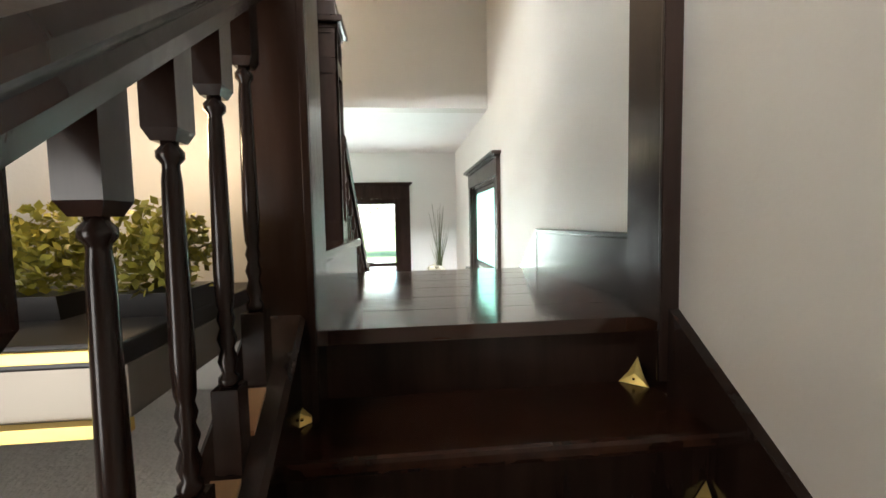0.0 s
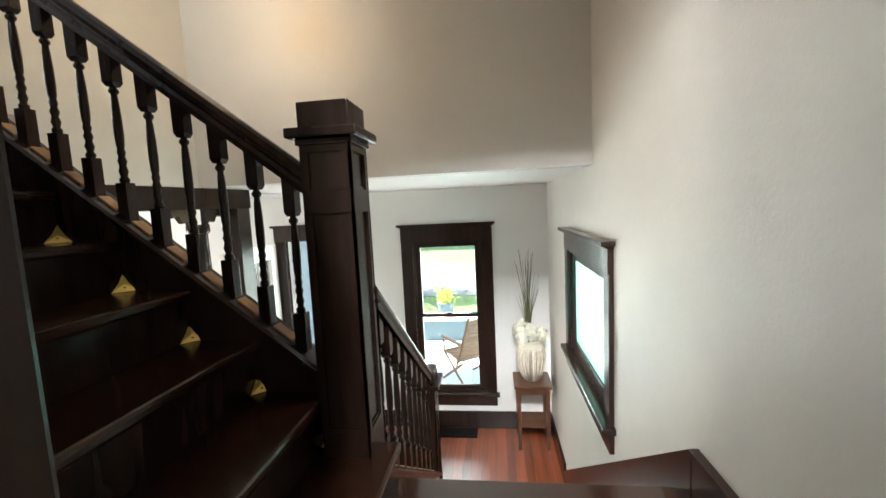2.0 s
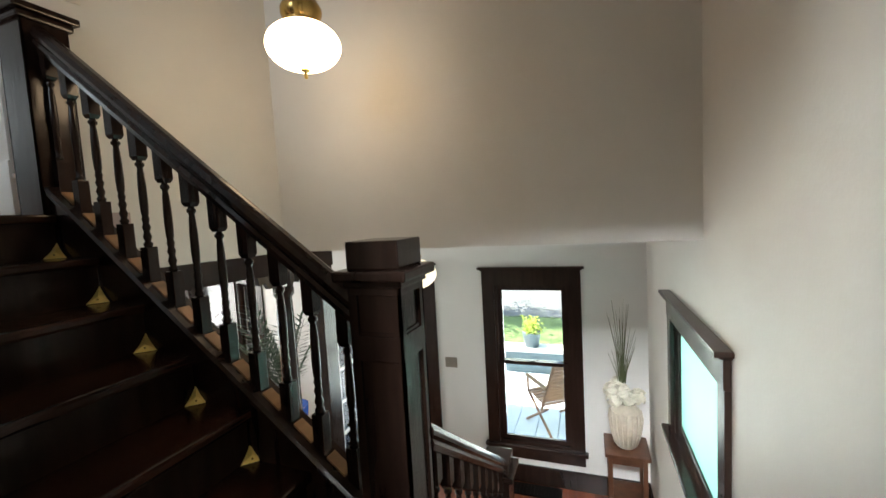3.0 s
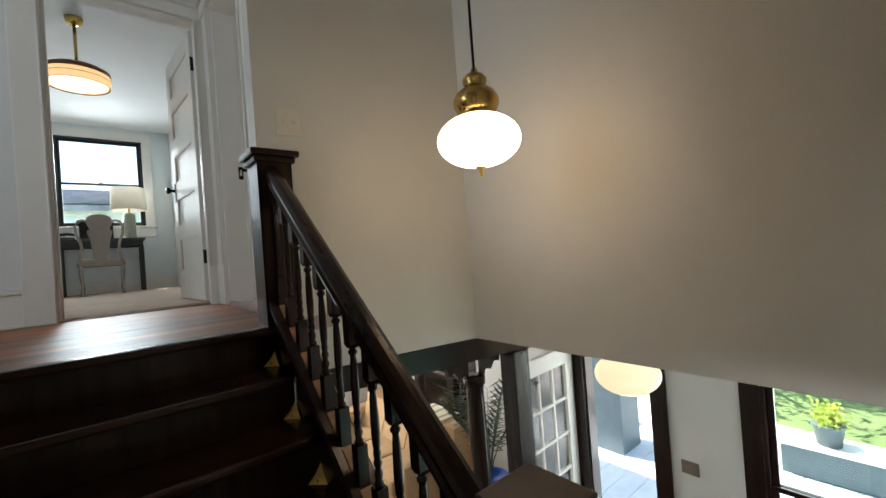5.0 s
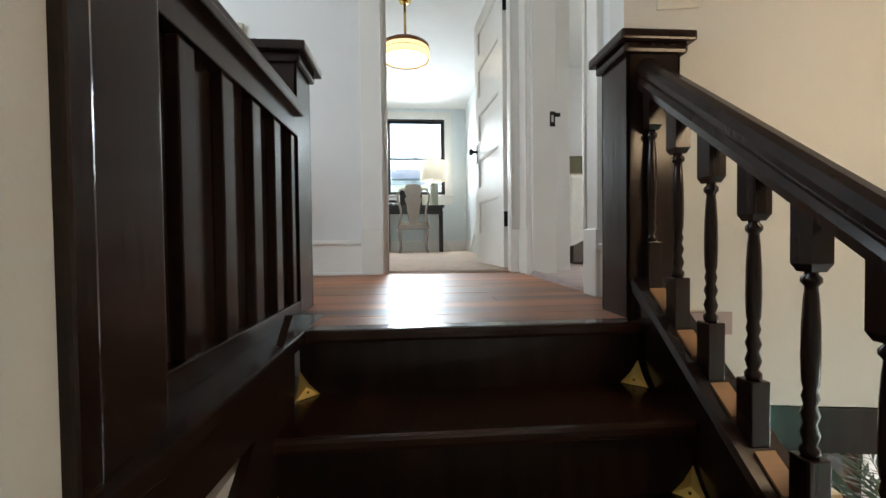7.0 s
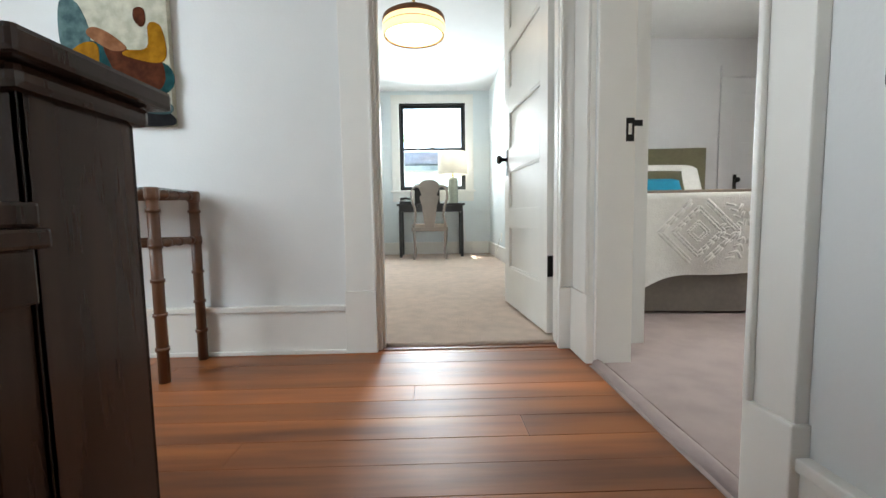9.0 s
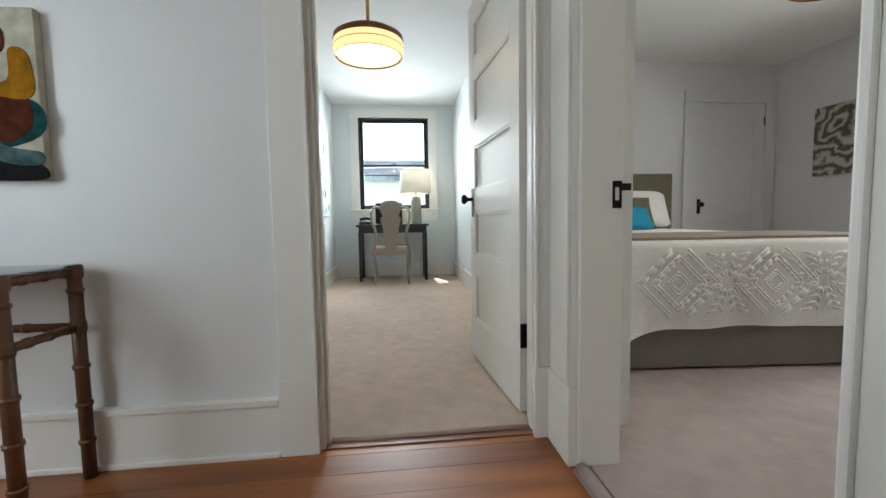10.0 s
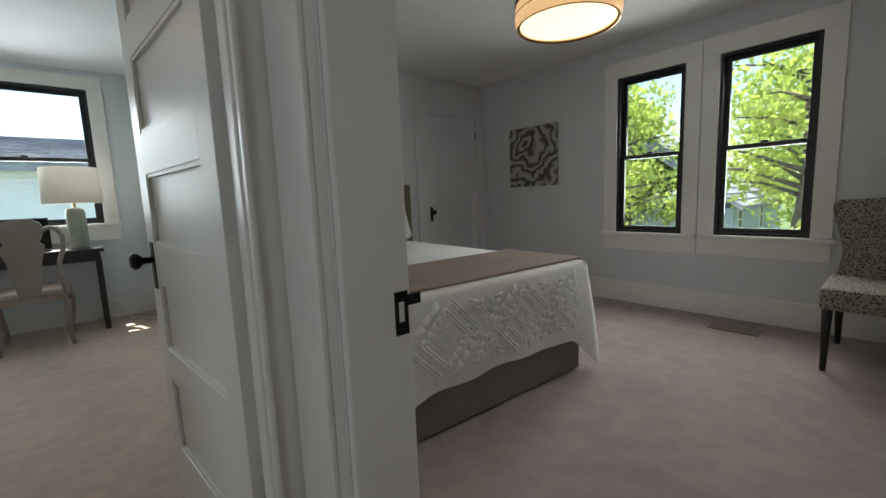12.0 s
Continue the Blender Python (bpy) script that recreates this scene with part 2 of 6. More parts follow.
structure("wall_upper_back", boxes((-2.1, -0.272, -2.99, -2.875, 0, TOP), (-0.272, -0.2, -2.86, -2.78, LOWCEIL, TOP)), HALLWHITE, "plain wall closing the upper hall", "wall")
# The west gap is made up, placed behind the added hall fill.
structure("wall_upper_west", boxes((-2.2, -2.1, -3.12, -2.1, 0, TOP), (-2.2, -2.1, -1.0, 0.12, 0, TOP), (-2.2, -2.1, -2.1, -1.0, 0, 0.7), (-2.2, -2.1, -2.1, -1.0, 2.2, TOP)),
          HALLWHITE, "plain wall closing the upper hall", "wall")
structure("wall_hall_front", boxes((3.497, 3.62, -3.74, -3.115, LOW, LOWCEIL), (3.497, 3.62, -3.115, -2.46, LOW, -2.235), (3.497, 3.62, -3.115, -2.46, -0.735, LOWCEIL),
                                   (3.497, 3.62, -2.46, -1.76, LOW, LOWCEIL), (3.497, 3.62, -1.76, -1.17, -0.68, LOWCEIL), (3.497, 3.62, -1.17, 0.35, LOW, LOWCEIL),
                                   (3.497, 3.62, 0.35, 1.4, LOW, -2.0), (3.497, 3.62, 0.35, 1.4, -0.7, LOWCEIL), (3.497, 3.62, 1.4, 2.6, LOW, LOWCEIL)),
          HALLWHITE, "pale painted front wall of the entrance hall", "wall")
# The north opening is made up to admit the added side fill.
structure("wall_living_north", boxes((-0.2, 1.0, 2.6, 2.72, LOW, LOWCEIL), (2.4, 3.62, 2.6, 2.72, LOW, LOWCEIL), (1.0, 2.4, 2.6, 2.72, LOW, -1.9), (1.0, 2.4, 2.6, 2.72, -0.8, LOWCEIL)), HALLWHITE, "plain wall closing the living room", "wall")
structure("wall_living_west", boxes((-0.2, -0.1, -0.9, 2.6, LOW, LOWCEIL)), HALLWHITE, "plain wall closing the living room", "wall")
# Unseen panel, added to cut the stair fill beam along a slanting edge.
structure("light_stop_back_opening", boxes((-0.262, -0.14, -3.656, -2.975, 0.80, TOP)), CREAM, "unseen cream panel added over the back stair opening to shape light", "wall")
# The high gap is made up to go with the added stair fill lamp.
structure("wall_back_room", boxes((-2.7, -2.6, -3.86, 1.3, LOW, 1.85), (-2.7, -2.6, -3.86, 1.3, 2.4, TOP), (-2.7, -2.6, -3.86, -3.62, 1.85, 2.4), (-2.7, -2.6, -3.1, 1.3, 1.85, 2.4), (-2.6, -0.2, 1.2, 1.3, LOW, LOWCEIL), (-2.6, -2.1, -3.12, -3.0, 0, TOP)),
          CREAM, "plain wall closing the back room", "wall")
structure("ceiling_upper", boxes((-2.7, 1.88, -3.86, -1.6, TOP, TOP + 0.1), (-2.7, 0.925, -1.6, 0.06, TOP, TOP + 0.1)), CEIL, "white painted ceiling over the hall and stairs", "ceiling")
structure("ceiling_hall", boxes((1.88, 3.62, -3.74, -1.55, LOWCEIL, -0.05), (-0.2, 3.62, -1.44, 2.72, LOWCEIL, -0.05)), CEIL, "white painted ceiling of the entrance hall", "ceiling")
structure("ceiling_back", boxes((-2.6, -0.31, -3.0, 1.3, LOWCEIL, -0.05)), CEIL, "white painted ceiling of the back room", "ceiling")
structure("floor_slab_upper", boxes((-2.2, -0.12, -3.0, 0.0, -0.05, -0.012), (-0.12, 0.86, EDGE + 0.04, 0.0, -0.05, -0.012)), DARK, "sub-floor under the hall boards", "floor")
structure("floor_lower", boxes((-2.7, 3.62, -3.86, 2.72, LOW - 0.1, LOW - 0.012)), HALLPLANK, "floor under the hall boards", "floor")

# office and bedroom
structure("floor_office", boxes((0.0, 0.8, 0.05, 0.12, -0.05, 0.008), (-0.61, 1.11, 0.12, 4.5, -0.05, 0.008)), CARPET, "beige cut-pile carpet of the office", "carpet")
structure("wall_office_left", boxes((-0.75, -0.61, 0.12, 4.5, 0, TOP)), OFFICEWALL, "white painted office wall", "wall")
structure("wall_office_right", boxes((1.11, 1.17, 0.12, 4.5, 0, TOP)), OFFICEWALL, "white painted wall between office and bedroom", "wall")
structure("wall_office_window", boxes((-0.75, -0.245, 4.5, 4.62, 0, TOP), (0.745, 1.17, 4.5, 4.62, 0, TOP), (-0.245, 0.745, 4.5, 4.62, 0, 0.98), (-0.245, 0.745, 4.5, 4.62, 2.27, TOP)),
          OFFICEWALL, "white painted office wall with a black sash window", "wall")
structure("ceiling_office", boxes((-0.75, 1.14, 0.06, 4.62, TOP, TOP + 0.1)), CEIL, "white office ceiling", "ceiling")
structure("floor_bedroom", boxes((0.9, 1.88, -1.5, 0.0, -0.05, 0.009), (1.16, 1.88, 0.0, 2.75, -0.05, 0.009), (1.88, 4.6, -2.2, 2.75, -0.05, 0.009)), BEDCARPET, "mauve-grey cut-pile carpet of the bedroom", "carpet")
structure("wall_bedroom_closet", boxes((1.17, 3.52, 2.74, 2.86, 0, TOP), (3.52, 4.35, 2.74, 2.86, 2.03, TOP), (4.35, 4.49, 2.74, 2.86, 0, TOP)),
          BEDWALL, "pale grey bedroom wall with a closet door", "wall")
structure("wall_bedroom_window", boxes((4.49, 4.605, 0.995, 2.86, 0, TOP), (4.49, 4.605, -2.3, -0.44, 0, TOP), (4.49, 4.605, -0.44, 0.995, 0, 0.70), (4.49, 4.605, -0.44, 0.995, 2.14, TOP), (4.49, 4.605, 0.165, 0.41, 0.70, 2.14)),
          BEDWALL, "pale grey bedroom wall with two black sash windows", "wall")
structure("wall_bedroom_south", boxes((1.88, 4.49, -2.3, -2.2, 0, TOP), (1.88, 1.95, -2.2, -1.55, 0, TOP)), BEDWALL, "plain wall closing the bedroom", "wall")
structure("ceiling_bedroom", boxes((0.925, 4.6, -1.6, 0.06, TOP, TOP + 0.1), (1.14, 4.6, 0.06, 2.86, TOP, TOP + 0.1), (1.88, 4.6, -2.3, -1.6, TOP, TOP + 0.1)), CEIL, "grey-white bedroom ceiling", "ceiling")

# ---- stairs ----
def line(y):
    """Height of the upper flight's nosing line."""
    return (y - EDGE) / TREADS * RISE


def back_line(x):
    return LAND + (x + 0.2) / GO * RISE


def front_line(x):
    return LAND - (x - 0.79) / GO * RISE


def group_thing(name, label, category, kind="", group=""):
    return tagged(new(name), label, category, group, kind)


# brass corner guards
def corner_guard(at, sx, sy):
    """A three-pointed brass dust corner between two uprights and a tread."""
    e = group_thing("stair_corner_guard", "small polished brass dust corner on a dark stair tread", "stair corner", group="stair corner guards")
    e.location = at
    bm = bmesh.new()
    s = 0.046
    o = bm.verts.new((sx * 0.020, sy * 0.020, 0.024))
    a = bm.verts.new((sx * s, sy * 0.001, 0.001))
    b = bm.verts.new((sx * 0.001, sy * s, 0.001))
    c = bm.verts.new((sx * 0.001, sy * 0.001, s * 1.2))
    m1 = bm.verts.new((sx * 0.024, sy * 0.024, 0.001))
    m2 = bm.verts.new((sx * 0.021, sy * 0.001, 0.025))
    m3 = bm.verts.new((sx * 0.001, sy * 0.021, 0.025))
    for f in ((o, a, m1), (o, m1, b), (o, b, m3), (o, m3, c), (o, c, m2), (o, m2, a)):
        bm.faces.new(f)
    bmesh.ops.recalc_face_normals(bm, faces=bm.faces)
    part("plate", bm, BRIGHT_BRASS, e)
    part("pin", lathe([(0.003, 0), (0.003, 0.004)], 8, at=(sx * 0.024, sy * 0.024, 0.012)), BRASS, e)
    return e


def flight(name, label, tread_span, riser_span):
    """One flight: each step a tread and a riser."""
    e = group_thing(name, label, "staircase")
    for s in tread_span:
        part("tread", cube(*s, 0.009), TREAD, e)
    for s in riser_span:
        part("riser", cube(*s), DARK, e)
    return e


flight("upper_staircase", "dark-stained glossy wooden stairs up to the hall",
       [(FL, FR, EDGE - TREADS * k, EDGE - TREADS * (k - 1) + 0.034, -RISE * k - 0.03, -RISE * k) for k in range(1, 8)]
       + [(FL - 0.02, FR, EDGE, EDGE + 0.06, -0.03, 0.001)],
       [(FL, FR, EDGE - TREADS * k + 0.022, EDGE - TREADS * k + 0.038, -RISE * (k + 1), -RISE * k - 0.03) for k in range(0, 8)])
flight("back_staircase", "dark-stained wooden stairs rising from the back room",
       [(-0.2 - GO * k, -0.2 - GO * (k - 1) + 0.034, -3.685, -2.945, LAND - RISE * k - 0.03, LAND - RISE * k) for k in range(1, 9)],
       [(-0.178 - GO * k, -0.162 - GO * k, -3.685, -2.945, LAND - RISE * (k + 1), LAND - RISE * k - 0.03) for k in range(0, 9)])
flight("front_staircase", "dark-stained wooden stairs down to the entrance hall",
       [(0.79 + GO * (k - 1) - 0.034, 0.79 + GO * k, -3.735, -2.915, LAND - RISE * k - 0.03, LAND - RISE * k) for k in range(1, 9)],
       [(0.752 + GO * k, 0.768 + GO * k, -3.735, -2.915, LAND - RISE * (k + 1), LAND - RISE * k - 0.03) for k in range(0, 9)])
for k in range(1, 8):
    y = EDGE - TREADS * (k - 1) + 0.021
    corner_guard((FR, y, -RISE * k), -1, -1)
    corner_guard((FL, y, -RISE * k), 1, -1)
for k in range(1, 4):
    x = -0.179 - GO * (k - 1)
    corner_guard((x if k > 1 else -0.272, -2.925, LAND - RISE * k), -1, -1)
    corner_guard((x, -3.663, LAND - RISE * k), -1, 1)

landing = group_thing("stair_landing", "dark glossy stair landing of narrow boards", "landing", kind="structure")
part("landing_base", cube(-0.18, 0.76, -3.74, -2.93, LAND - 0.2, LAND - 0.014), DARK, landing)
for i in range(12):
    x = -0.205 + 0.0831 * i
    part("board", cube(x, x + 0.0828, -3.736, -2.935, LAND - 0.032, LAND - 0.0004 * (i % 2), 0.0007), LANDWOOD, landing)


# turned balusters
def baluster_parts(bm_len):
    """Square blocks at both ends, beads above the lower block, and a body that thins upwards."""
    L = bm_len
    low = 0.115
    hi = L - 0.085
    prof = [(0.013, low), (0.019, low + 0.004), (0.019, low + 0.012), (0.012, low + 0.018), (0.0185, low + 0.034), (0.012, low + 0.05), (0.018, low + 0.064),
            (0.012, low + 0.078), (0.0165, low + 0.09), (0.0125, low + 0.102), (0.016, low + 0.112), (0.0178, low + 0.15), (0.0168, low + 0.2),
            (0.014, hi - 0.04), (0.012, hi - 0.028), (0.012, hi - 0.022), (0.019, hi - 0.016), (0.019, hi - 0.009), (0.012, hi - 0.003), (0.012, hi)]
    return low, hi, lathe([(q * 0.70, z) for q, z in prof], 14)


def baluster_meshes(L):
    low, hi, turned = baluster_parts(L)
    base = cube(-0.0175, 0.0175, -0.0175, 0.0175, 0, low, 0.002)
    low_ring = box(bmesh.new(), -0.0175, 0.0175, -0.0175, 0.0175, hi + 0.012, L + 0.03)
    for x0, x1, z in ((0.012, 0.0175, 0),):
        vs0 = [low_ring.verts.new((a * x0, b * x0, hi)) for a, b in ((-1, -1), (1, -1), (1, 1), (-1, 1))]
        vs1 = [low_ring.verts.new((a * x1, b * x1, hi + 0.012)) for a, b in ((-1, -1), (1, -1), (1, 1), (-1, 1))]
        for i in range(4):
            low_ring.faces.new((vs0[i], vs0[(i + 1) % 4], vs1[(i + 1) % 4], vs1[i]))
        low_ring.faces.new(list(reversed(vs0)))
    out = []
    for nm, b, sm in (("lower_block", base, False), ("turned_body", turned, True), ("upper_block", low_ring, False)):
        me = bpy.data.meshes.new(nm)
        b.normal_update()
        b.to_mesh(me)
        b.free()
        me.materials.append(DARK)
        if sm:
            me.polygons.foreach_set("use_smooth", [True] * len(me.polygons))
        out.append((nm, me))
    return out


def add_baluster(meshes, parent, at):
    turned = None
    for nm, me in (meshes[1], meshes[0], meshes[2]):
        ob = new("baluster" if turned is None else nm, me)
        if turned is None:
            ob.parent, ob.location = parent, at
            turned = ob
        else:
            ob.parent = turned


RAILPROF = [(a * 0.86, b * 0.94) for a, b in [(-0.032, 0), (0.032, 0), (0.036, 0.02), (0.03, 0.034), (0.036, 0.046), (0.036, 0.06), (0.026, 0.078), (0.01, 0.086), (-0.01, 0.086),
            (-0.026, 0.078), (-0.036, 0.06), (-0.036, 0.046), (-0.03, 0.034), (-0.036, 0.02)]]


def sweep(a, b, prof, across):
    """A moulding from a to b; prof gives offsets across and up."""
    bm = bmesh.new()
    a, b, across = Vector(a), Vector(b), Vector(across)
    r0 = [bm.verts.new(a + across * p[0] + Vector((0, 0, p[1]))) for p in prof]
    r1 = [bm.verts.new(b + across * p[0] + Vector((0, 0, p[1]))) for p in prof]
    n = len(prof)
    for i in range(n):
        bm.faces.new((r0[i], r0[(i + 1) % n], r1[(i + 1) % n], r1[i]))
    bm.faces.new(r0)
    bm.faces.new(list(reversed(r1)))
    bmesh.ops.recalc_face_normals(bm, faces=bm.faces)
    return bm


def balustrade(label, a, b, foot, gap, length, count, across, first, fillets=True, drop=0.0):
    """A raked balustrade between two points of its stringer's top line."""
    e = group_thing("stair_balustrade", label, "balustrade")
    a, b = Vector(a), Vector(b)
    up = Vector((0, 0, 1))
    part("handrail", sweep(a + up * length, b + up * (length - drop), RAILPROF, across), DARK, e, "dark glossy moulded handrail", smooth=False)
    part("stringer", sweep(a - up * foot, b - up * foot, [(-0.04, 0), (0.04, 0), (0.04, foot - 0.022), (-0.04, foot - 0.022)], across), DARK, e)
    part("shoe_rail", sweep(a - up * 0.022, b - up * 0.022, [(-0.052, 0), (0.052, 0), (0.052, 0.012), (0.044, 0.022), (-0.044, 0.022), (-0.052, 0.012)], across), DARK, e)
    meshes = baluster_meshes(length)
    for i in range(count):
        f = (i + first) / count
        p = a.lerp(b, f)
        add_baluster(baluster_meshes(length - drop * f) if drop else meshes, e, p - up * 0.012)
        if fillets and i < count - 1:
            q0, q1 = a.lerp(b, f + 0.24 / count), a.lerp(b, f + 0.76 / count)
            part("fillet", sweep(q0, q1, [(-0.019, -0.002), (0.019, -0.002), (0.019, 0.007), (-0.019, 0.007)], across), OLDWOOD, e, "worn tan wood fillet")
    return e


BX = 0.785
balustrade("dark turned balustrade along the upper stair flight", (BX, -1.49, line(-1.49) + 0.06), (BX - 0.03, -2.765, line(-2.765) + 0.06), 0.30, 0.105, 0.48, 12, (1, 0, 0), 0.2, True)
balustrade("dark turned balustrade of the front stair flight", (0.785, -2.875, front_line(0.785) + 0.04), (1.66, -2.875, front_line(1.66) + 0.04), 0.26, 0.105, 0.49, 9, (0, 1, 0), 0.6)
balustrade("dark turned balustrade of the back stair flight", (-0.27, -2.905, back_line(-0.27) + 0.10), (-1.56, -2.905, back_line(-1.56) + 0.10), 0.30, 0.105, 0.575, 12, (0, 1, 0), 0.95)


# newel posts
def newel(label, cx, cy, w, z0, z1, panels, box_top=0.0, cap_over=0.035):
    """A square post with sunk panels on all four faces, a moulded cap, and for some a block on top."""
    e = group_thing("newel_post", label, "newel post")
    h = w / 2
    e.location = (cx, cy, z0)
    core = h - 0.008
    part("shaft", cube(-core, core, -core, core, 0, z1 - z0, 0.002), DARK, e)
    for q in range(4):
        bm = bmesh.new()
        zs = [0.0] + [v for p in panels for v in (p[0] - z0, p[1] - z0)] + [z1 - z0]
        for i in range(0, len(zs), 2):
            box(bm, -h, h, -h, -core, zs[i], zs[i + 1], 0.0015)
        for p in panels:
            box(bm, -h, -h + 0.022, -h, -core, p[0] - z0, p[1] - z0)
            box(bm, h - 0.022, h, -h, -core, p[0] - z0, p[1] - z0)
            box(bm, -h + 0.022, h - 0.022, -h + 0.004, -core + 0.001, p[0] - z0, p[0] - z0 + 0.008)
        ob = part("panel_frame", bm, DARK, e)
        ob.rotation_euler = (0, 0, q * math.pi / 2)
    z = z1 - z0
    part("neck_moulding", boxes((-h - 0.007, h + 0.007, -h - 0.007, h + 0.007, z - 0.012, z + 0.004), bevel=0.003) if box_top else boxes((-h - 0.014, h + 0.014, -h - 0.014, h + 0.014, z - 0.022, z + 0.004), bevel=0.009), DARK, e)
    part("cap", cube(-h - cap_over, h + cap_over, -h - cap_over, h + cap_over, z + 0.004, z + 0.03, 0.006), DARK, e)
    if box_top:
        part("top_block", cube(-h, h, -h, h, z + 0.03, z + 0.03 + box_top, 0.004), DARK, e)
    return e


newel("tall dark panelled newel post on the stair landing", 0.718, -2.832, 0.134, LAND, -0.225, [(-1.0, -0.41), (-0.35, -0.255)], 0.066, 0.026)
newel("dark newel post at the head of the stairs", 0.797, -1.43, 0.14, -0.28, 0.695, [], 0, 0.028)
newel("dark newel post at the end of the panelled stair guard", -0.215, -1.258, 0.15, 0.0, 0.725, [], 0, 0.033)
newel("dark panelled newel post at the foot of the front stairs", 1.72, -2.845, 0.13, LOW, -1.35, [(-2.4, -1.6)], 0.06, 0.026)

# panelled guard and end trim of the flight's left wall
guard = group_thing("stair_guard_panel", "dark stained panelled stair guard with vertical battens", "stair guard")
part("backing", cube(-0.195, -0.165, -2.035, -1.33, 0.0, 0.56), DARK, guard)
for i in range(6):
    y = -2.035 + 0.132 * i
    part("batten", cube(-0.165, -0.145, y, y + 0.045, 0.035, 0.5, 0.003), DARK, guard)
part("bottom_rail", cube(-0.165, -0.14, -2.035, -1.33, 0.0, 0.04, 0.003), DARK, guard)
part("top_rail", cube(-0.165, -0.138, -2.035, -1.33, 0.5, 0.555, 0.003), DARK, guard)
part("guard_cap", boxes((-0.21, -0.12, -2.035, -1.33, 0.555, 0.575), (-0.2, -0.13, -2.035, -1.33, 0.575, 0.6), bevel=0.004), DARK, guard)
ledge = group_thing("stair_guard_ledge", "dark wooden ledge and apron board under the stair guard", "trim", kind="structure")
part("ledge_board", boxes((-0.2, -0.07, -2.163, -1.33, -0.03, 0.0), (-0.094, -0.07, -2.21, -2.163, -0.03, 0.0), bevel=0.005), DARK, ledge)
part("apron", prism([(-2.16, -0.03), (-2.16, -0.095), (-1.62, -0.118), (-1.62, -0.03)], "x", -0.094, -0.076), DARK, ledge)
structure("trim_wall_end", boxes((-0.215, -0.095, -2.158, -2.03, 0.0, TOP), (-0.1, -0.082, -2.172, -2.143, 0.0, TOP), bevel=0.004), DARK, "dark stained board trimming the wall's end", "trim")
structure("trim_left_skirt", prism([(-2.95, LAND), (-2.95, line(-2.95) + 0.1), (-1.62, line(-1.62) + 0.1), (-1.62, line(-1.62) - 0.2)], "x", -0.094, -0.078), DARK, "dark skirting board up the stair wall", "skirting board")

# posts and boards of the back opening
post = group_thing("stair_opening_post", "dark glossy post beside the back stair opening", "post")
part("post_body", cube(-0.262, -0.14, -2.975, -2.86, LOW, TOP, 0.004), DARK, post)
part("front_casing", cube(-0.272, -0.262, -2.978, -2.875, LOW, TOP, 0.003), DARK, post)
part("edge_bead", cube(-0.283, -0.272, -2.978, -2.963, LOW, TOP, 0.003), DARK, post)
structure("trim_back_pilaster", boxes((-0.262, -0.14, -3.74, -3.656, LAND, TOP), (-0.275, -0.262, -3.74, -3.652, LAND - 0.12, TOP), bevel=0.003), DARK, "dark glossy board at the side of the back stair opening", "trim")
structure("trim_back_skirt", prism([(-0.275, back_line(-0.275) + 0.085), (-2.0, back_line(-2.0) + 0.06), (-2.0, back_line(-2.0) - 0.2), (-0.275, back_line(-0.33) - 0.2)], "y", -3.74, -3.668), DARK, "dark skirting board along the back stairs", "skirting board")
structure("trim_landing_skirt", boxes((-0.14, 0.69, -3.74, -3.722, LAND, -1.06), bevel=0.003), DARK, "dark skirting board round the landing", "skirting board")
structure("trim_landing_skirt_cap", boxes((-0.14, 0.69, -3.74, -3.714, -1.06, -1.045), bevel=0.003), DARK, "dark moulded top of the landing's skirting", "skirting board")
structure("trim_front_skirt", prism([(0.69, LAND), (0.69, -1.045), (2.7, -1.045 - 2.01 * RISE / GO), (2.7, -1.045 - 2.01 * RISE / GO - 0.2), (0.79, LAND - 0.03)], "y", -3.74, -3.72), DARK, "dark skirting board down the front stairs", "skirting board")
structure("wall_under_landing", boxes((0.70, 0.74, -2.80, -1.56, LOW, -1.25), (0.80, 1.66, -2.91, -2.89, LOW, -2.2), (-0.14, -0.11, -3.02, -2.95, LOW, LAND - 0.1)), CREAM, "cream wall under the stairs", "wall")


# ---- glass ----
def glass_material():
    m = bpy.data.materials.new("window_glass")
    m.use_nodes = True
    nt = m.node_tree
    nt.nodes.clear()
    out, mix = nt.nodes.new("ShaderNodeOutputMaterial"), nt.nodes.new("ShaderNodeMixShader")
    tr, gl, fr = nt.nodes.new("ShaderNodeBsdfTransparent"), nt.nodes.new("ShaderNodeBsdfGlossy"), nt.nodes.new("ShaderNodeFresnel")
    tr.inputs["Color"].default_value = (0.93, 0.97, 0.95, 1)
    gl.inputs["Roughness"].default_value = 0.03
    fr.inputs["IOR"].default_value = 1.45
    nt.links.new(fr.outputs[0], mix.inputs[0])
    nt.links.new(tr.outputs[0], mix.inputs[1])
    nt.links.new(gl.outputs[0], mix.inputs[2])
    nt.links.new(mix.outputs[0], out.inputs[0])
    return m


GLASS = glass_material()


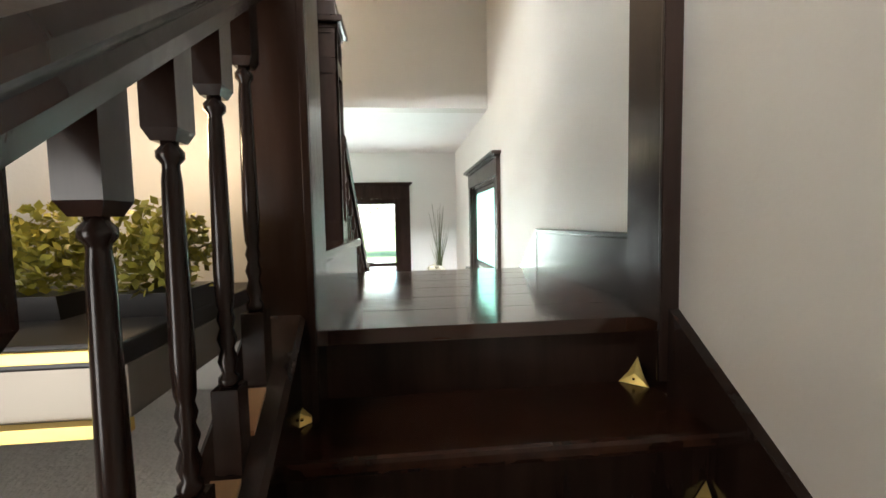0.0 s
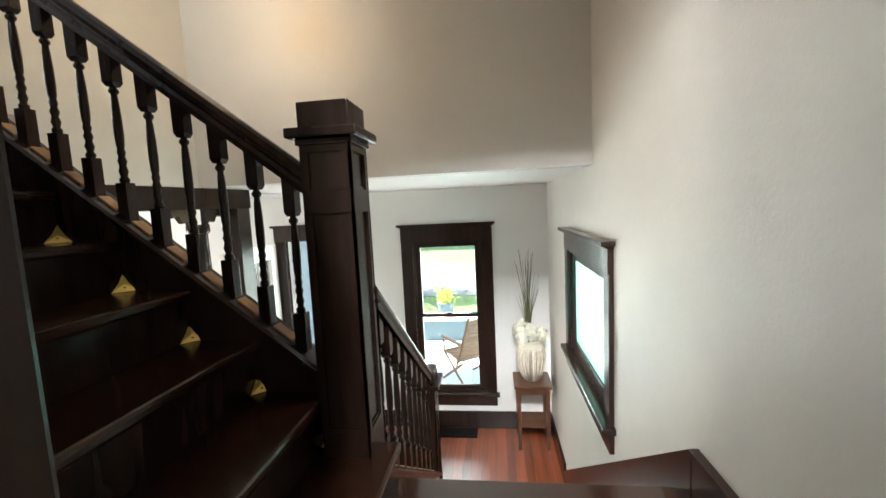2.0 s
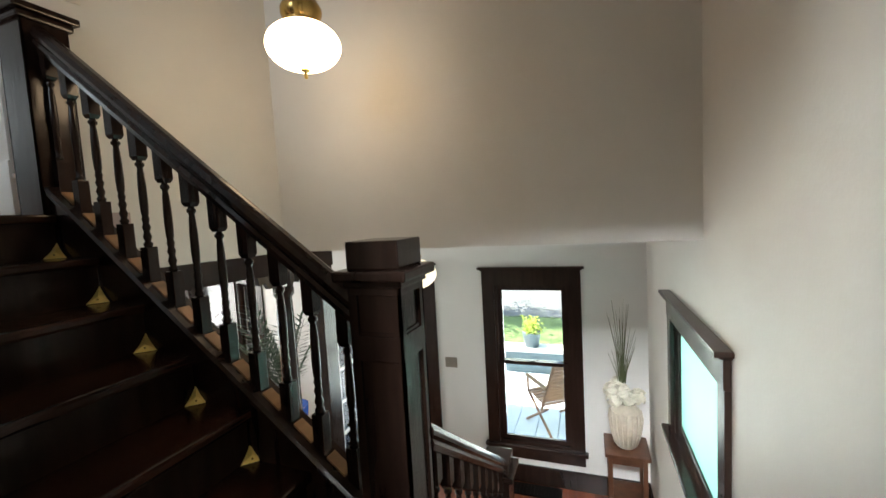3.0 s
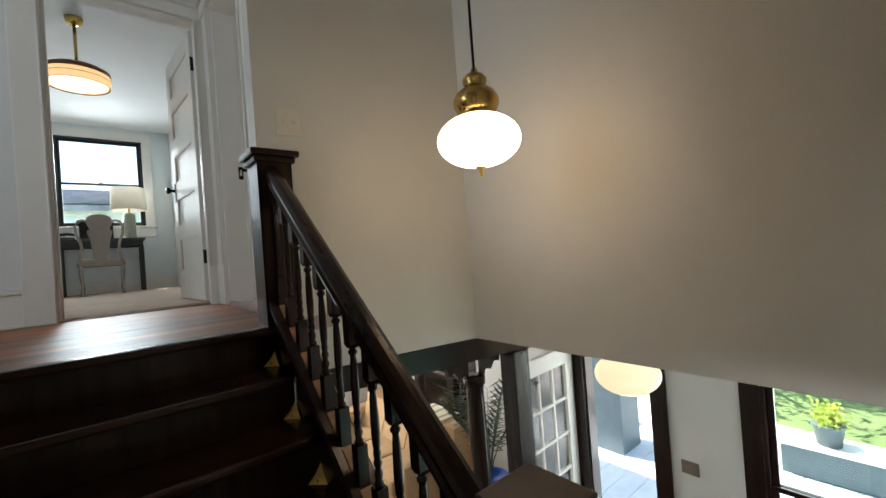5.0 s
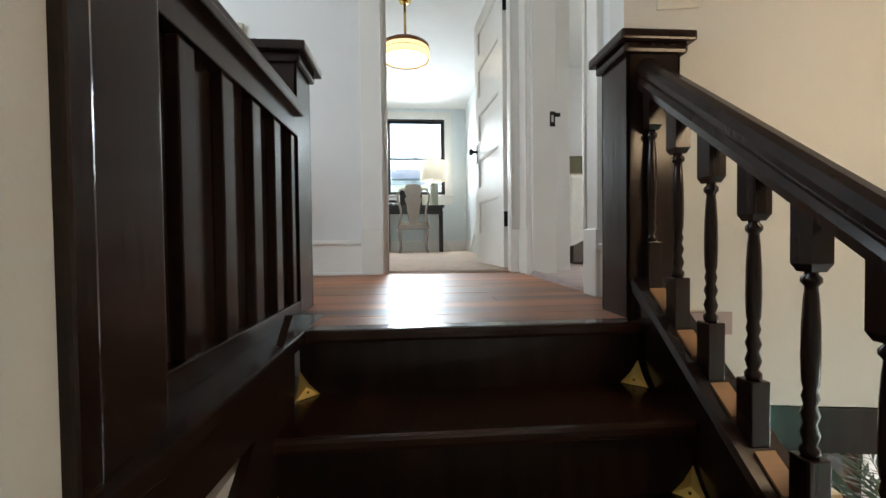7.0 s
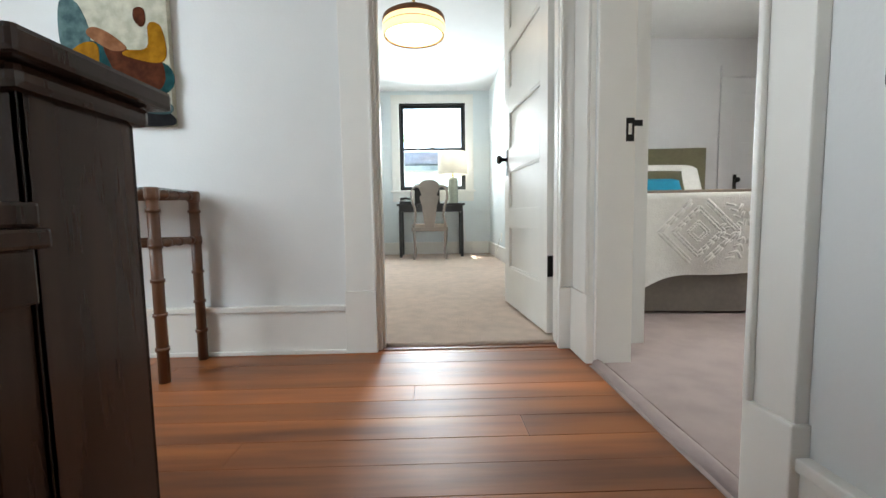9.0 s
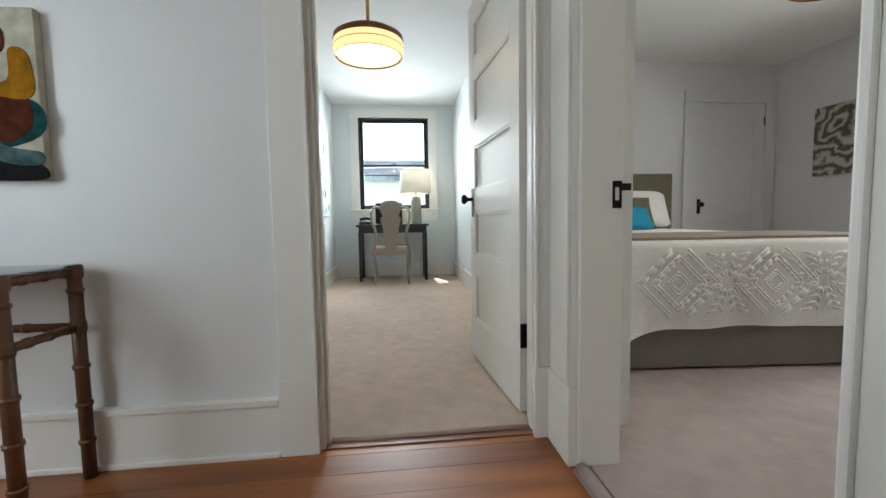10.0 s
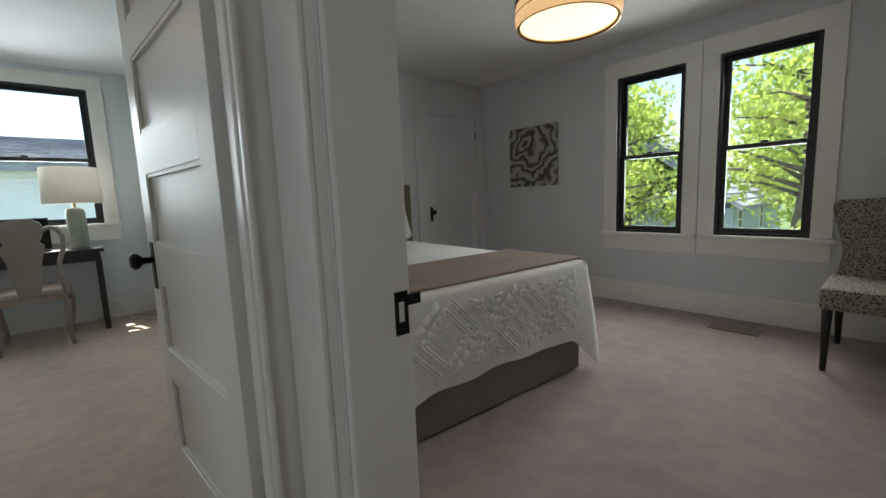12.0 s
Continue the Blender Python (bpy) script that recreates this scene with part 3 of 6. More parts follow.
def frosted_material():
    """Pale green obscured glass that scatters daylight."""
    m = bpy.data.materials.new("frosted_glass")
    m.use_nodes = True
    nt = m.node_tree
    nt.nodes.clear()
    out, mix = nt.nodes.new("ShaderNodeOutputMaterial"), nt.nodes.new("ShaderNodeMixShader")
    tr, gl, no, bp = (nt.nodes.new(k) for k in ("ShaderNodeBsdfTranslucent", "ShaderNodeBsdfGlossy", "ShaderNodeTexNoise", "ShaderNodeBump"))
    tr.inputs["Color"].default_value = (0.32, 0.46, 0.42, 1)
    gl.inputs["Roughness"].default_value = 0.3
    no.inputs["Scale"].default_value = 35
    bp.inputs["Strength"].default_value = 0.3
    mix.inputs[0].default_value = 0.06
    nt.links.new(no.outputs["Fac"], bp.inputs["Height"])
    nt.links.new(bp.outputs[0], gl.inputs["Normal"])
    nt.links.new(tr.outputs[0], mix.inputs[1])
    nt.links.new(gl.outputs[0], mix.inputs[2])
    nt.links.new(mix.outputs[0], out.inputs[0])
    return m


FROSTED = frosted_material()


def sash_window(name, label, m, w, z0, z1, mid, frame_mat, trim_mat, casing, head, sill_drop, crown=True, depth=0.115, left_casing=True, right_casing=True, single=False, glass=GLASS):
    """A two-sash window. Local x runs along the wall, y into it from the room's face, the middle of the opening at 0."""
    e = tagged(new(name), label, "window", kind="structure")
    e.matrix_world = m
    h = w / 2
    part("window_frame", boxes((-h, -h + 0.022, 0.0, depth, z0, z1), (h - 0.022, h, 0.0, depth, z0, z1), (-h + 0.022, h - 0.022, 0.0, depth, z1 - 0.022, z1), (-h + 0.022, h - 0.022, 0.0, depth, z0, z0 + 0.02)), frame_mat, e)
    a = h - 0.022
    s = 0.038
    for nm, lo, hi, y in (("upper_sash", mid - 0.018, z1 - 0.022, 0.01 if single else 0.062), ("lower_sash", z0 + 0.02, mid + 0.018, 0.03))[:1 if single else 2]:
        bm = boxes((-a, -a + s, y, y + 0.03, lo, hi), (a - s, a, y, y + 0.03, lo, hi), (-a + s, a - s, y, y + 0.03, hi - s * 0.9, hi), (-a + s, a - s, y, y + 0.03, lo, lo + s), bevel=0.003)
        sash = part(nm, bm, frame_mat, e)
        pane = part("pane", cube(-a + s, a - s, y + 0.013, y + 0.017, lo + s, hi - s * 0.9), glass, sash)
        pane.visible_shadow = False
    if not single:
        part("sash_lock", cube(-0.025, 0.025, 0.012, 0.032, mid + 0.018, mid + 0.034, 0.004), BLACKMETAL, e)
    t = 0.022
    if left_casing:
        part("casing", cube(-h - casing, -h, -t, 0, z0, z1, 0.003), trim_mat, e)
    if right_casing:
        part("casing", cube(h, h + casing, -t, 0, z0, z1, 0.003), trim_mat, e)
    part("head_board", cube(-h - casing, h + casing, -t - 0.004, 0, z1, z1 + head, 0.003), trim_mat, e)
    if crown:
        part("crown", boxes((-h - casing - 0.012, h + casing + 0.012, -t - 0.02, 0, z1 + head, z1 + head + 0.012), (-h - casing - 0.03, h + casing + 0.03, -t - 0.038, 0, z1 + head + 0.012, z1 + head + 0.034), bevel=0.004), trim_mat, e)
    part("window_sill", cube(-h - casing - 0.025, h + casing + 0.025, -t - 0.035, 0.03, z0 - 0.03, z0, 0.006), trim_mat, e)
    part("apron", cube(-h - casing, h + casing, -t, 0, z0 - sill_drop, z0 - 0.03, 0.003), trim_mat, e)
    return e


def on_wall(x, y, rz):
    return pose(x, y, 0, 0, 0, rz)


# rz 0: the wall looks towards -y; -90: towards -x; 180: towards +y
sash_window("window_1", "dark-stained sash window looking onto the porch", on_wall(3.497, -2.7875, -90), 0.655, -2.235, -0.735, -1.468, DARK, DARK, 0.11, 0.14, 0.13)
sash_window("window_2", "dark-stained window in the stair wall", on_wall(1.95, -3.74, 180), 0.90, -1.40, -0.725, -1.342, DARK, DARK, 0.085, 0.11, 0.13, depth=0.045, single=True, glass=FROSTED)
sash_window("window_3", "black sash window over the office desk", on_wall(0.25, 4.5, 0), 0.99, 0.98, 2.27, 1.6, BLACKFRAME, TRIM, 0.12, 0.12, 0.17, crown=False)
sash_window("window_4", "black sash bedroom window towards the trees", on_wall(4.49, 0.7025, -90), 0.585, 0.70, 2.14, 1.405, BLACKFRAME, TRIM, 0.12, 0.14, 0.17, crown=False)
sash_window("window_5", "black sash bedroom window towards the trees", on_wall(4.49, -0.1375, -90), 0.605, 0.70, 2.14, 1.405, BLACKFRAME, TRIM, 0.12, 0.14, 0.17, crown=False)
sash_window("window_6", "dark sash window of the living room", on_wall(3.497, 1.09, -90), 0.62, -2.0, -0.7, -1.35, DARK, DARK, 0.10, 0.14, 0.14, right_casing=False)
sash_window("window_7", "narrow dark sash window of the living room", on_wall(3.497, 0.505, -90), 0.31, -2.0, -0.7, -1.35, DARK, DARK, 0.10, 0.14, 0.14, left_casing=False)
structure("trim_living_mullion", boxes((3.48, 3.62, 0.66, 0.78, -2.0, -0.7)), DARK, "dark post between two windows", "trim")


# ---- doors and door trim ----
def casing_set(name, label, spans, material):
    e = tagged(new(name), label, "door trim", kind="structure")
    for nm, s in spans:
        part(nm, cube(*s, 0.004), material, e)
    return e


casing_set("trim_office_door", "white painted door casing with plinth blocks", [
    ("side_casing", (-0.125, 0.0, -0.022, 0, 0.27, 2.0)), ("plinth_block", (-0.13, 0.003, -0.028, 0, 0.0, 0.27)),
    ("side_casing", (0.787, 0.862, -0.022, 0, 0.27, 2.0)), ("plinth_block", (0.784, 0.862, -0.028, 0, 0.0, 0.27)),
    ("head_casing", (-0.125, 0.862, -0.024, 0, 2.0, 2.075)), ("head_cap", (-0.15, 0.862, -0.045, 0, 2.075, 2.097)),
    ("jamb", (0.0, 0.018, 0.0, 0.12, 0, 2.0)), ("jamb", (0.80, 0.818, 0.0, 0.12, 0, 2.0)), ("jamb_head", (0.018, 0.80, 0.0, 0.12, 1.982, 2.0)),
    ("door_stop", (0.018, 0.03, 0.03, 0.075, 0, 1.982)), ("door_stop", (0.79, 0.80, 0.03, 0.075, 0, 1.982)),
    ("edge_bead", (-0.006, 0.006, -0.034, -0.022, 0.27, 2.0)), ("edge_bead", (0.783, 0.795, -0.034, -0.022, 0.27, 2.0))], TRIM)
casing_set("trim_bedroom_door", "white painted bedroom door casing with plinth blocks", [
    ("side_casing", (0.84, 0.862, -0.205, -0.03, 0.27, 2.0)), ("plinth_block", (0.832, 0.862, -0.212, -0.03, 0.0, 0.27)),
    ("side_casing", (0.822, 0.847, -1.125, -1.03, 0.24, 2.0)), ("plinth_block", (0.814, 0.847, -1.13, -1.025, 0.0, 0.24)),
    ("corner_board", (0.745, 0.847, -1.452, -1.385, 0.0, 2.44)),
    ("head_casing", (0.822, 0.847, -1.125, -0.03, 2.0, 2.075)), ("head_cap", (0.802, 0.847, -1.145, -0.05, 2.075, 2.097)),
    ("jamb", (0.862, 1.002, -0.228, -0.21, 0, 2.0)), ("jamb", (0.849, 1.002, -1.03, -1.012, 0, 2.0)), ("jamb_head", (0.849, 1.002, -1.012, -0.228, 1.982, 2.0)),
    ("edge_bead", (0.828, 0.84, -0.206, -0.192, 0.27, 2.0)), ("edge_bead", (0.81, 0.822, -1.043, -1.029, 0.24, 2.0))], TRIM)

latch = group_thing("strike_plate", "dark antique strike plate on the bedroom door jamb", "strike plate")
latch.location = (0.01, 0, 0.005)
part("plate", boxes((0.955, 0.985, -0.2305, -0.228, 0.84, 0.865), (0.955, 0.985, -0.2305, -0.228, 0.905, 0.925), (0.955, 0.963, -0.2305, -0.228, 0.865, 0.905), (0.977, 0.985, -0.2305, -0.228, 0.865, 0.905)), BLACKMETAL, latch)
part("lip", cube(0.985, 1.015, -0.2325, -0.228, 0.895, 0.917, 0.001), BLACKMETAL, latch)


def panel_door(name, label, hinge, angle, w, h, panels, material, knob_side=-1, knob_z=0.93, thick=0.036, hinges=(0.32, 1.73), plate=BLACKMETAL):
    """A panelled door. Local x runs from the hinge to the free edge; sunk panels on both faces."""
    e = tagged(new(name), label, "door", kind="structure")
    e.matrix_world = pose(*hinge, 0, 0, angle)
    st = 0.105
    spans = [(0, st, -thick / 2, thick / 2, 0, h), (w - st, w, -thick / 2, thick / 2, 0, h)]
    edges = [0.0] + [v for p in panels for v in p] + [h]
    for i in range(0, len(edges), 2):
        spans.append((st, w - st, -thick / 2, thick / 2, edges[i], edges[i + 1]))
    part("door_frame", boxes(*spans, bevel=0.002), material, e)
    for a, b in panels:
        p = part("panel", cube(st - 0.004, w - st + 0.004, -0.006, 0.006, a - 0.004, b + 0.004), material, e)
        bm = bmesh.new()
        for s in (-1, 1):
            y0, y1 = s * 0.006, s * (thick / 2 - 0.003)
            for x0, x1, zz0, zz1 in ((st, st + 0.012, a, b), (w - st - 0.012, w - st, a, b), (st + 0.012, w - st - 0.012, a, a + 0.012), (st + 0.012, w - st - 0.012, b - 0.012, b)):
                box(bm, x0, x1, y0, y1, zz0, zz1)
        part("panel_moulding", bm, material, p)
    for s in (-1, 1):
        x = w - 0.06
        part("lock_plate", boxes((x - 0.02, x + 0.02, s * thick / 2, s * (thick / 2 + 0.004), knob_z - 0.10, knob_z + 0.06), bevel=0.0015), plate, e)
        k = lathe([(0.011, 0.0), (0.011, 0.03), (0.016, 0.034), (0.027, 0.046), (0.028, 0.056), (0.018, 0.066)], 16)
        bmesh.ops.rotate(k, cent=(0, 0, 0), matrix=Matrix.Rotation(-s * math.pi / 2, 3, "X"), verts=k.verts)
        ob = part("door_knob", k, plate, e, "round dark door knob", smooth=True)
        ob.location = (x, s * thick / 2, knob_z)
    for z in hinges:
        part("hinge", cube(-0.02, 0.006, thick / 2, thick / 2 + 0.006, z - 0.045, z + 0.045), plate, e, "black butt hinge") if material is BEDWALL else None
        part("hinge", boxes((-0.004, 0.045, -thick / 2 - 0.002, -thick / 2, z - 0.045, z + 0.045), (-0.022, 0.004, -thick / 2 - 0.016, -thick / 2 + 0.002, z - 0.05, z + 0.05), (-0.006, -0.001, -thick / 2, thick / 2 - 0.002, z - 0.05, z + 0.05)), plate, e, "black butt hinge")
    return e


FIVE = [(0.23, 0.49), (0.60, 0.835), (0.965, 1.195), (1.325, 1.56), (1.67, 1.86)]
panel_door("door_1", "white glossy five-panel office door standing open", (0.795, 0.142, 0.02), 94.5, 0.775, 1.97, FIVE, TRIM, knob_z=0.91)
panel_door("door_2", "pale closed panelled closet door of the bedroom", (4.346, 2.752, 0.012), 180, 0.82, 2.015, FIVE, BEDWALL, knob_z=0.92, hinges=(0.3, 1.83))
casing_set("trim_closet_door", "pale painted closet door casing", [("side_casing", (3.39, 3.52, 2.72, 2.74, 0, 2.035)), ("head_casing", (3.39, 4.48, 2.718, 2.74, 2.035, 2.16)), ("side_casing", (4.352, 4.48, 2.72, 2.74, 0, 2.035))], BEDWALL)

# front door: white leaf of fifteen panes, standing open
fd = tagged(new("door_3"), "white front door with fifteen glass panes standing open", "door", kind="structure")
fd.matrix_world = pose(3.46, -1.06, LOW + 0.02, 0, 0, math.degrees(math.atan2(-0.05, -0.85)))
W, Hh = 0.85, 1.89
part("door_frame", boxes((0, 0.12, -0.02, 0.02, 0, Hh), (W - 0.12, W, -0.02, 0.02, 0, Hh), (0.12, W - 0.12, -0.02, 0.02, 0, 0.22), (0.12, W - 0.12, -0.02, 0.02, Hh - 0.14, Hh), bevel=0.002), TRIM, fd)
cw, ch = (W - 0.24) / 3, (Hh - 0.36) / 5
for i in range(3):
    for j in range(5):
        p = part("pane", cube(0.12 + cw * i + 0.008, 0.12 + cw * (i + 1) - 0.008, -0.002, 0.002, 0.22 + ch * j + 0.008, 0.22 + ch * (j + 1) - 0.008), GLASS, fd)
        p.visible_shadow = False
for i in range(1, 3):
    part("glazing_bar", cube(0.12 + cw * i - 0.011, 0.12 + cw * i + 0.011, -0.014, 0.014, 0.22, Hh - 0.14), TRIM, fd)
for j in range(1, 5):
    part("glazing_bar", cube(0.12, W - 0.12, -0.0125, 0.0125, 0.22 + ch * j - 0.011, 0.22 + ch * j + 0.011), TRIM, fd)
for s in (-1, 1):
    part("door_handle", tube([(W - 0.06, s * 0.02, 0.93), (W - 0.06, s * 0.06, 0.93), (W - 0.16, s * 0.06, 0.93)], 0.009), BLACKMETAL, fd)
casing_set("trim_front_door", "dark-stained front door casing", [
    ("side_casing", (3.475, 3.497, -1.875, -1.76, LOW, -0.68)), ("side_casing", (3.475, 3.497, -1.17, -1.055, LOW, -0.68)), ("head_casing", (3.473, 3.497, -1.875, -1.055, -0.68, -0.54)),
    ("head_cap", (3.455, 3.497, -1.9, -1.03, -0.54, -0.515)), ("jamb", (3.497, 3.62, -1.76, -1.742, LOW, -0.68)), ("jamb", (3.497, 3.62, -1.188, -1.17, LOW, -0.68)),
    ("threshold", (3.48, 3.66, -1.742, -1.188, LOW, LOW + 0.02))], DARK)

# opening between hall and living room
opening = tagged(new("living_room_opening"), "dark-stained beam, posts and brackets of the living room opening", "trim", kind="structure")
part("beam", prism([(0.70, -1.452), (1.762, -1.629), (2.13, -1.69), (2.13, -1.50), (0.70, -1.32)], "z", -0.355, LOWCEIL - 0.002), DARK, opening)
part("end_post", cube(1.985, 2.115, -1.69, -1.58, LOW, -0.355, 0.005), DARK, opening)
col = part("column", lathe([(0.075, 0), (0.075, 0.05), (0.06, 0.07), (0.055, 0.2), (0.048, 1.0), (0.046, 1.10), (0.06, 1.12), (0.06, 1.16)], 18, at=(1.75, -1.6, LOW + 1.0)), DARK, opening, smooth=True)
part("column_block", cube(1.67, 1.83, -1.68, -1.52, LOW, LOW + 1.0, 0.005), DARK, opening)
for s in (-1, 1):
    part("bracket", prism([(1.75 + s * 0.05, -0.355), (1.75 + s * 0.2, -0.355), (1.75 + s * 0.19, -0.40), (1.75 + s * 0.15, -0.39), (1.75 + s * 0.12, -0.43), (1.75 + s * 0.08, -0.42), (1.75 + s * 0.05, -0.47)], "y", -1.615, -1.585), DARK, opening)


# ---- skirting boards ----
def skirting(name, label, spans, material):
    e = tagged(new(name), label, "skirting board", kind="structure")
    for s in spans:
        part("board", cube(*s, 0.004), material, e)
    return e


skirting("baseboard_hall", "tall white painted baseboards of the upper hall", [
    (-2.1, -0.13, -0.018, 0, 0, 0.185), (-2.1, -0.13, -0.028, 0, 0.185, 0.21), (-2.1, -0.13, -0.03, -0.018, 0, 0.018),
    (0.829, 0.847, -1.385, -1.13, 0, 0.165), (0.821, 0.847, -1.385, -1.13, 0.165, 0.188), (-2.1, -2.082, -3.0, -0.03, 0, 0.2)], TRIM)
skirting("baseboard_office", "white painted baseboards of the office", [
    (-0.61, -0.592, 0.12, 4.5, 0.008, 0.17), (1.092, 1.11, 0.12, 4.5, 0.008, 0.17), (-0.592, 1.092, 4.482, 4.5, 0.008, 0.17),
    (-0.612, -0.582, 0.12, 4.49, 0.17, 0.19), (1.082, 1.11, 0.12, 4.49, 0.17, 0.19), (-0.582, 1.082, 4.47, 4.5, 0.17, 0.19)], TRIM)
skirting("baseboard_bedroom", "pale painted baseboards of the bedroom", [
    (4.47, 4.49, -2.2, 2.72, 0.009, 0.19), (4.46, 4.49, -2.2, 2.72, 0.19, 0.21), (1.19, 3.39, 2.72, 2.74, 0.009, 0.19), (1.17, 1.19, 0.12, 2.72, 0.009, 0.19)], TRIM)
skirting("baseboard_lower_hall", "dark-stained baseboards of the entrance hall", [
    (3.475, 3.497, -3.74, -3.15, LOW, LOW + 0.17), (3.475, 3.497, -3.15, -1.975, LOW, LOW + 0.17), (2.7, 3.475, -3.74, -3.72, LOW, LOW + 0.17), (3.475, 3.497, -1.055, 2.6, LOW, LOW + 0.17)], DARK)


# ---- upper floor: hall things ----
def bamboo_leg(a, b, r=0.019, joints=5):
    bm = tube([a, b], r, steps=12)
    a, b = Vector(a), Vector(b)
    for i in range(1, joints + 1):
        p = a.lerp(b, i / (joints + 0.6))
        d = (b - a).normalized() * 0.006
        tube([p - d, p, p + d], r * 1.22, bm, 12)
    return bm


console = group_thing("bamboo_console_table", "brown bamboo console table frame against the hall wall", "console table")
TX0, TX1, TY0, TY1 = -1.62, -0.725, -0.295, -0.05
for x in (TX0, TX1):
    for y in (TY0, TY1):
        part("leg", bamboo_leg((x, y, 0), (x, y, 0.69)), BAMBOO, console, smooth=True)
for z in (0.675, 0.50):
    for a, b in (((TX0, TY0), (TX1, TY0)), ((TX0, TY1), (TX1, TY1)), ((TX0, TY0), (TX0, TY1)), ((TX1, TY0), (TX1, TY1))):
        part("rail", bamboo_leg((*a, z), (*b, z), 0.013, 3), BAMBOO, console, smooth=True)
for x in (TX0, TX1):
    for y in (TY0, TY1):
        part("corner_wrap", lathe([(0.021, -0.022), (0.024, -0.014), (0.024, 0.014), (0.021, 0.022)], 12, at=(x, y, 0.675)), BAMBOO, console, "bound bamboo corner")
        part("corner_wrap", lathe([(0.021, -0.018), (0.023, 0), (0.021, 0.018)], 12, at=(x, y, 0.50)), BAMBOO, console)
part("glass_top", cube(TX0 - 0.015, TX1 + 0.015, TY0 - 0.015, TY1 + 0.015, 0.69, 0.697, 0.002), GLASS, console, "clear glass top")


def blob(points, axis, at, rise, material, name, parent, label=""):
    """A flat coloured shape raised slightly off a canvas, with a rounded outline through a few points."""
    n = len(points)
    out = []
    for i in range(n):
        p0, p1, p2, p3 = (Vector(points[(i + k) % n]) for k in (-1, 0, 1, 2))
        for s in range(5):
            t = s / 5
            out.append(0.5 * ((2 * p1) + (p2 - p0) * t + (2 * p0 - 5 * p1 + 4 * p2 - p3) * t * t + (3 * p1 - p0 - 3 * p2 + p3) * t ** 3))
    bm = bmesh.new()
    vs = [bm.verts.new({"y": (p.x, at, p.y), "x": (at, p.x, p.y)}[axis]) for p in out]
    f = bm.faces.new(vs)
    ext = bmesh.ops.extrude_face_region(bm, geom=[f])
    off = {"y": (0, rise, 0), "x": (rise, 0, 0)}[axis]
    bmesh.ops.translate(bm, verts=[v for v in ext["geom"] if isinstance(v, bmesh.types.BMVert)], vec=off)
    bmesh.ops.triangulate(bm, faces=[g for g in bm.faces if len(g.verts) > 4])
    bmesh.ops.recalc_face_normals(bm, faces=bm.faces)
    return part(name, bm, material, parent, label)


def paint(name, c, second=None):
    m = mat(name, c, 0.85, grain=0.35, scale=25, bump=0.12, bump_scale=70, second=second)
    m.node_tree.nodes["Principled BSDF"].inputs["Specular IOR Level"].default_value = 0.1
    return m


PAINTS = {k: paint("canvas_" + k, c, s) for k, c, s in (
    ("cream", (0.55, 0.53, 0.40), (0.64, 0.62, 0.50)), ("teal", (0.008, 0.045, 0.05), (0.02, 0.09, 0.095)), ("ochre", (0.30, 0.13, 0.005), (0.42, 0.19, 0.01)),
    ("rust", (0.045, 0.012, 0.006), (0.12, 0.035, 0.015)), ("black", (0.012, 0.012, 0.014), (0.02, 0.02, 0.022)), ("skin", (0.22, 0.08, 0.03), (0.34, 0.16, 0.08)), ("grey_teal", (0.03, 0.08, 0.085), (0.14, 0.22, 0.22)))}
art = group_thing("hall_painting", "abstract canvas in teal, ochre, rust and black on the hall wall", "painting")
part("canvas", cube(-1.205, -0.795, -0.03, -0.003, 0.965, 1.485, 0.002), PAINTS["cream"], art)
Y = -0.0305
blob([(-1.21, 1.02), (-1.0, 1.04), (-0.80, 1.1), (-0.80, 1.20), (-0.95, 1.24), (-1.1, 1.30), (-1.21, 1.27)], "y", Y, -0.0010, PAINTS["teal"], "colour_field", art)
blob([(-1.205, 0.965), (-1.0, 0.965), (-0.80, 0.965), (-0.80, 1.01), (-0.90, 1.04), (-1.02, 1.14), (-1.13, 1.12), (-1.19, 1.02)], "y", Y, -0.0016, PAINTS["black"], "colour_field", art)
blob([(-1.21, 1.27), (-1.1, 1.30), (-1.14, 1.44), (-1.21, 1.445)], "y", Y, -0.0016, PAINTS["grey_teal"], "colour_field", art)
blob([(-1.21, 1.13), (-1.1, 1.12), (-1.07, 1.27), (-1.13, 1.29), (-1.21, 1.22)], "y", Y, -0.0020, PAINTS["ochre"], "colour_field", art)
blob([(-1.02, 1.30), (-0.9, 1.23), (-0.83, 1.22), (-0.82, 1.13), (-0.9, 1.08), (-0.99, 1.14), (-1.05, 1.27)], "y", Y, -0.0020, PAINTS["rust"], "colour_field", art)
blob([(-1.09, 1.35), (-1.03, 1.33), (-0.96, 1.27), (-1.02, 1.26), (-1.11, 1.32)], "y", Y, -0.0026, PAINTS["skin"], "colour_field", art)
blob([(-0.87, 1.36), (-0.82, 1.35), (-0.805, 1.24), (-0.85, 1.21), (-0.97, 1.24), (-0.96, 1.26), (-0.88, 1.27)], "y", Y, -0.0026, PAINTS["ochre"], "colour_field", art)
blob([(-0.92, 1.42), (-0.885, 1.42), (-0.88, 1.37), (-0.90, 1.35), (-0.925, 1.38)], "y", Y, -0.0026, PAINTS["rust"], "colour_field", art)
blob([(-1.0, 1.13), (-0.93, 1.03), (-0.81, 1.01), (-0.80, 1.05), (-0.9, 1.07), (-0.97, 1.13)], "y", Y, -0.0030, PAINTS["grey_teal"], "colour_field", art)

plate = group_thing("light_switch_plate", "ivory two-gang light switch plate on the stairwell wall", "light switch")
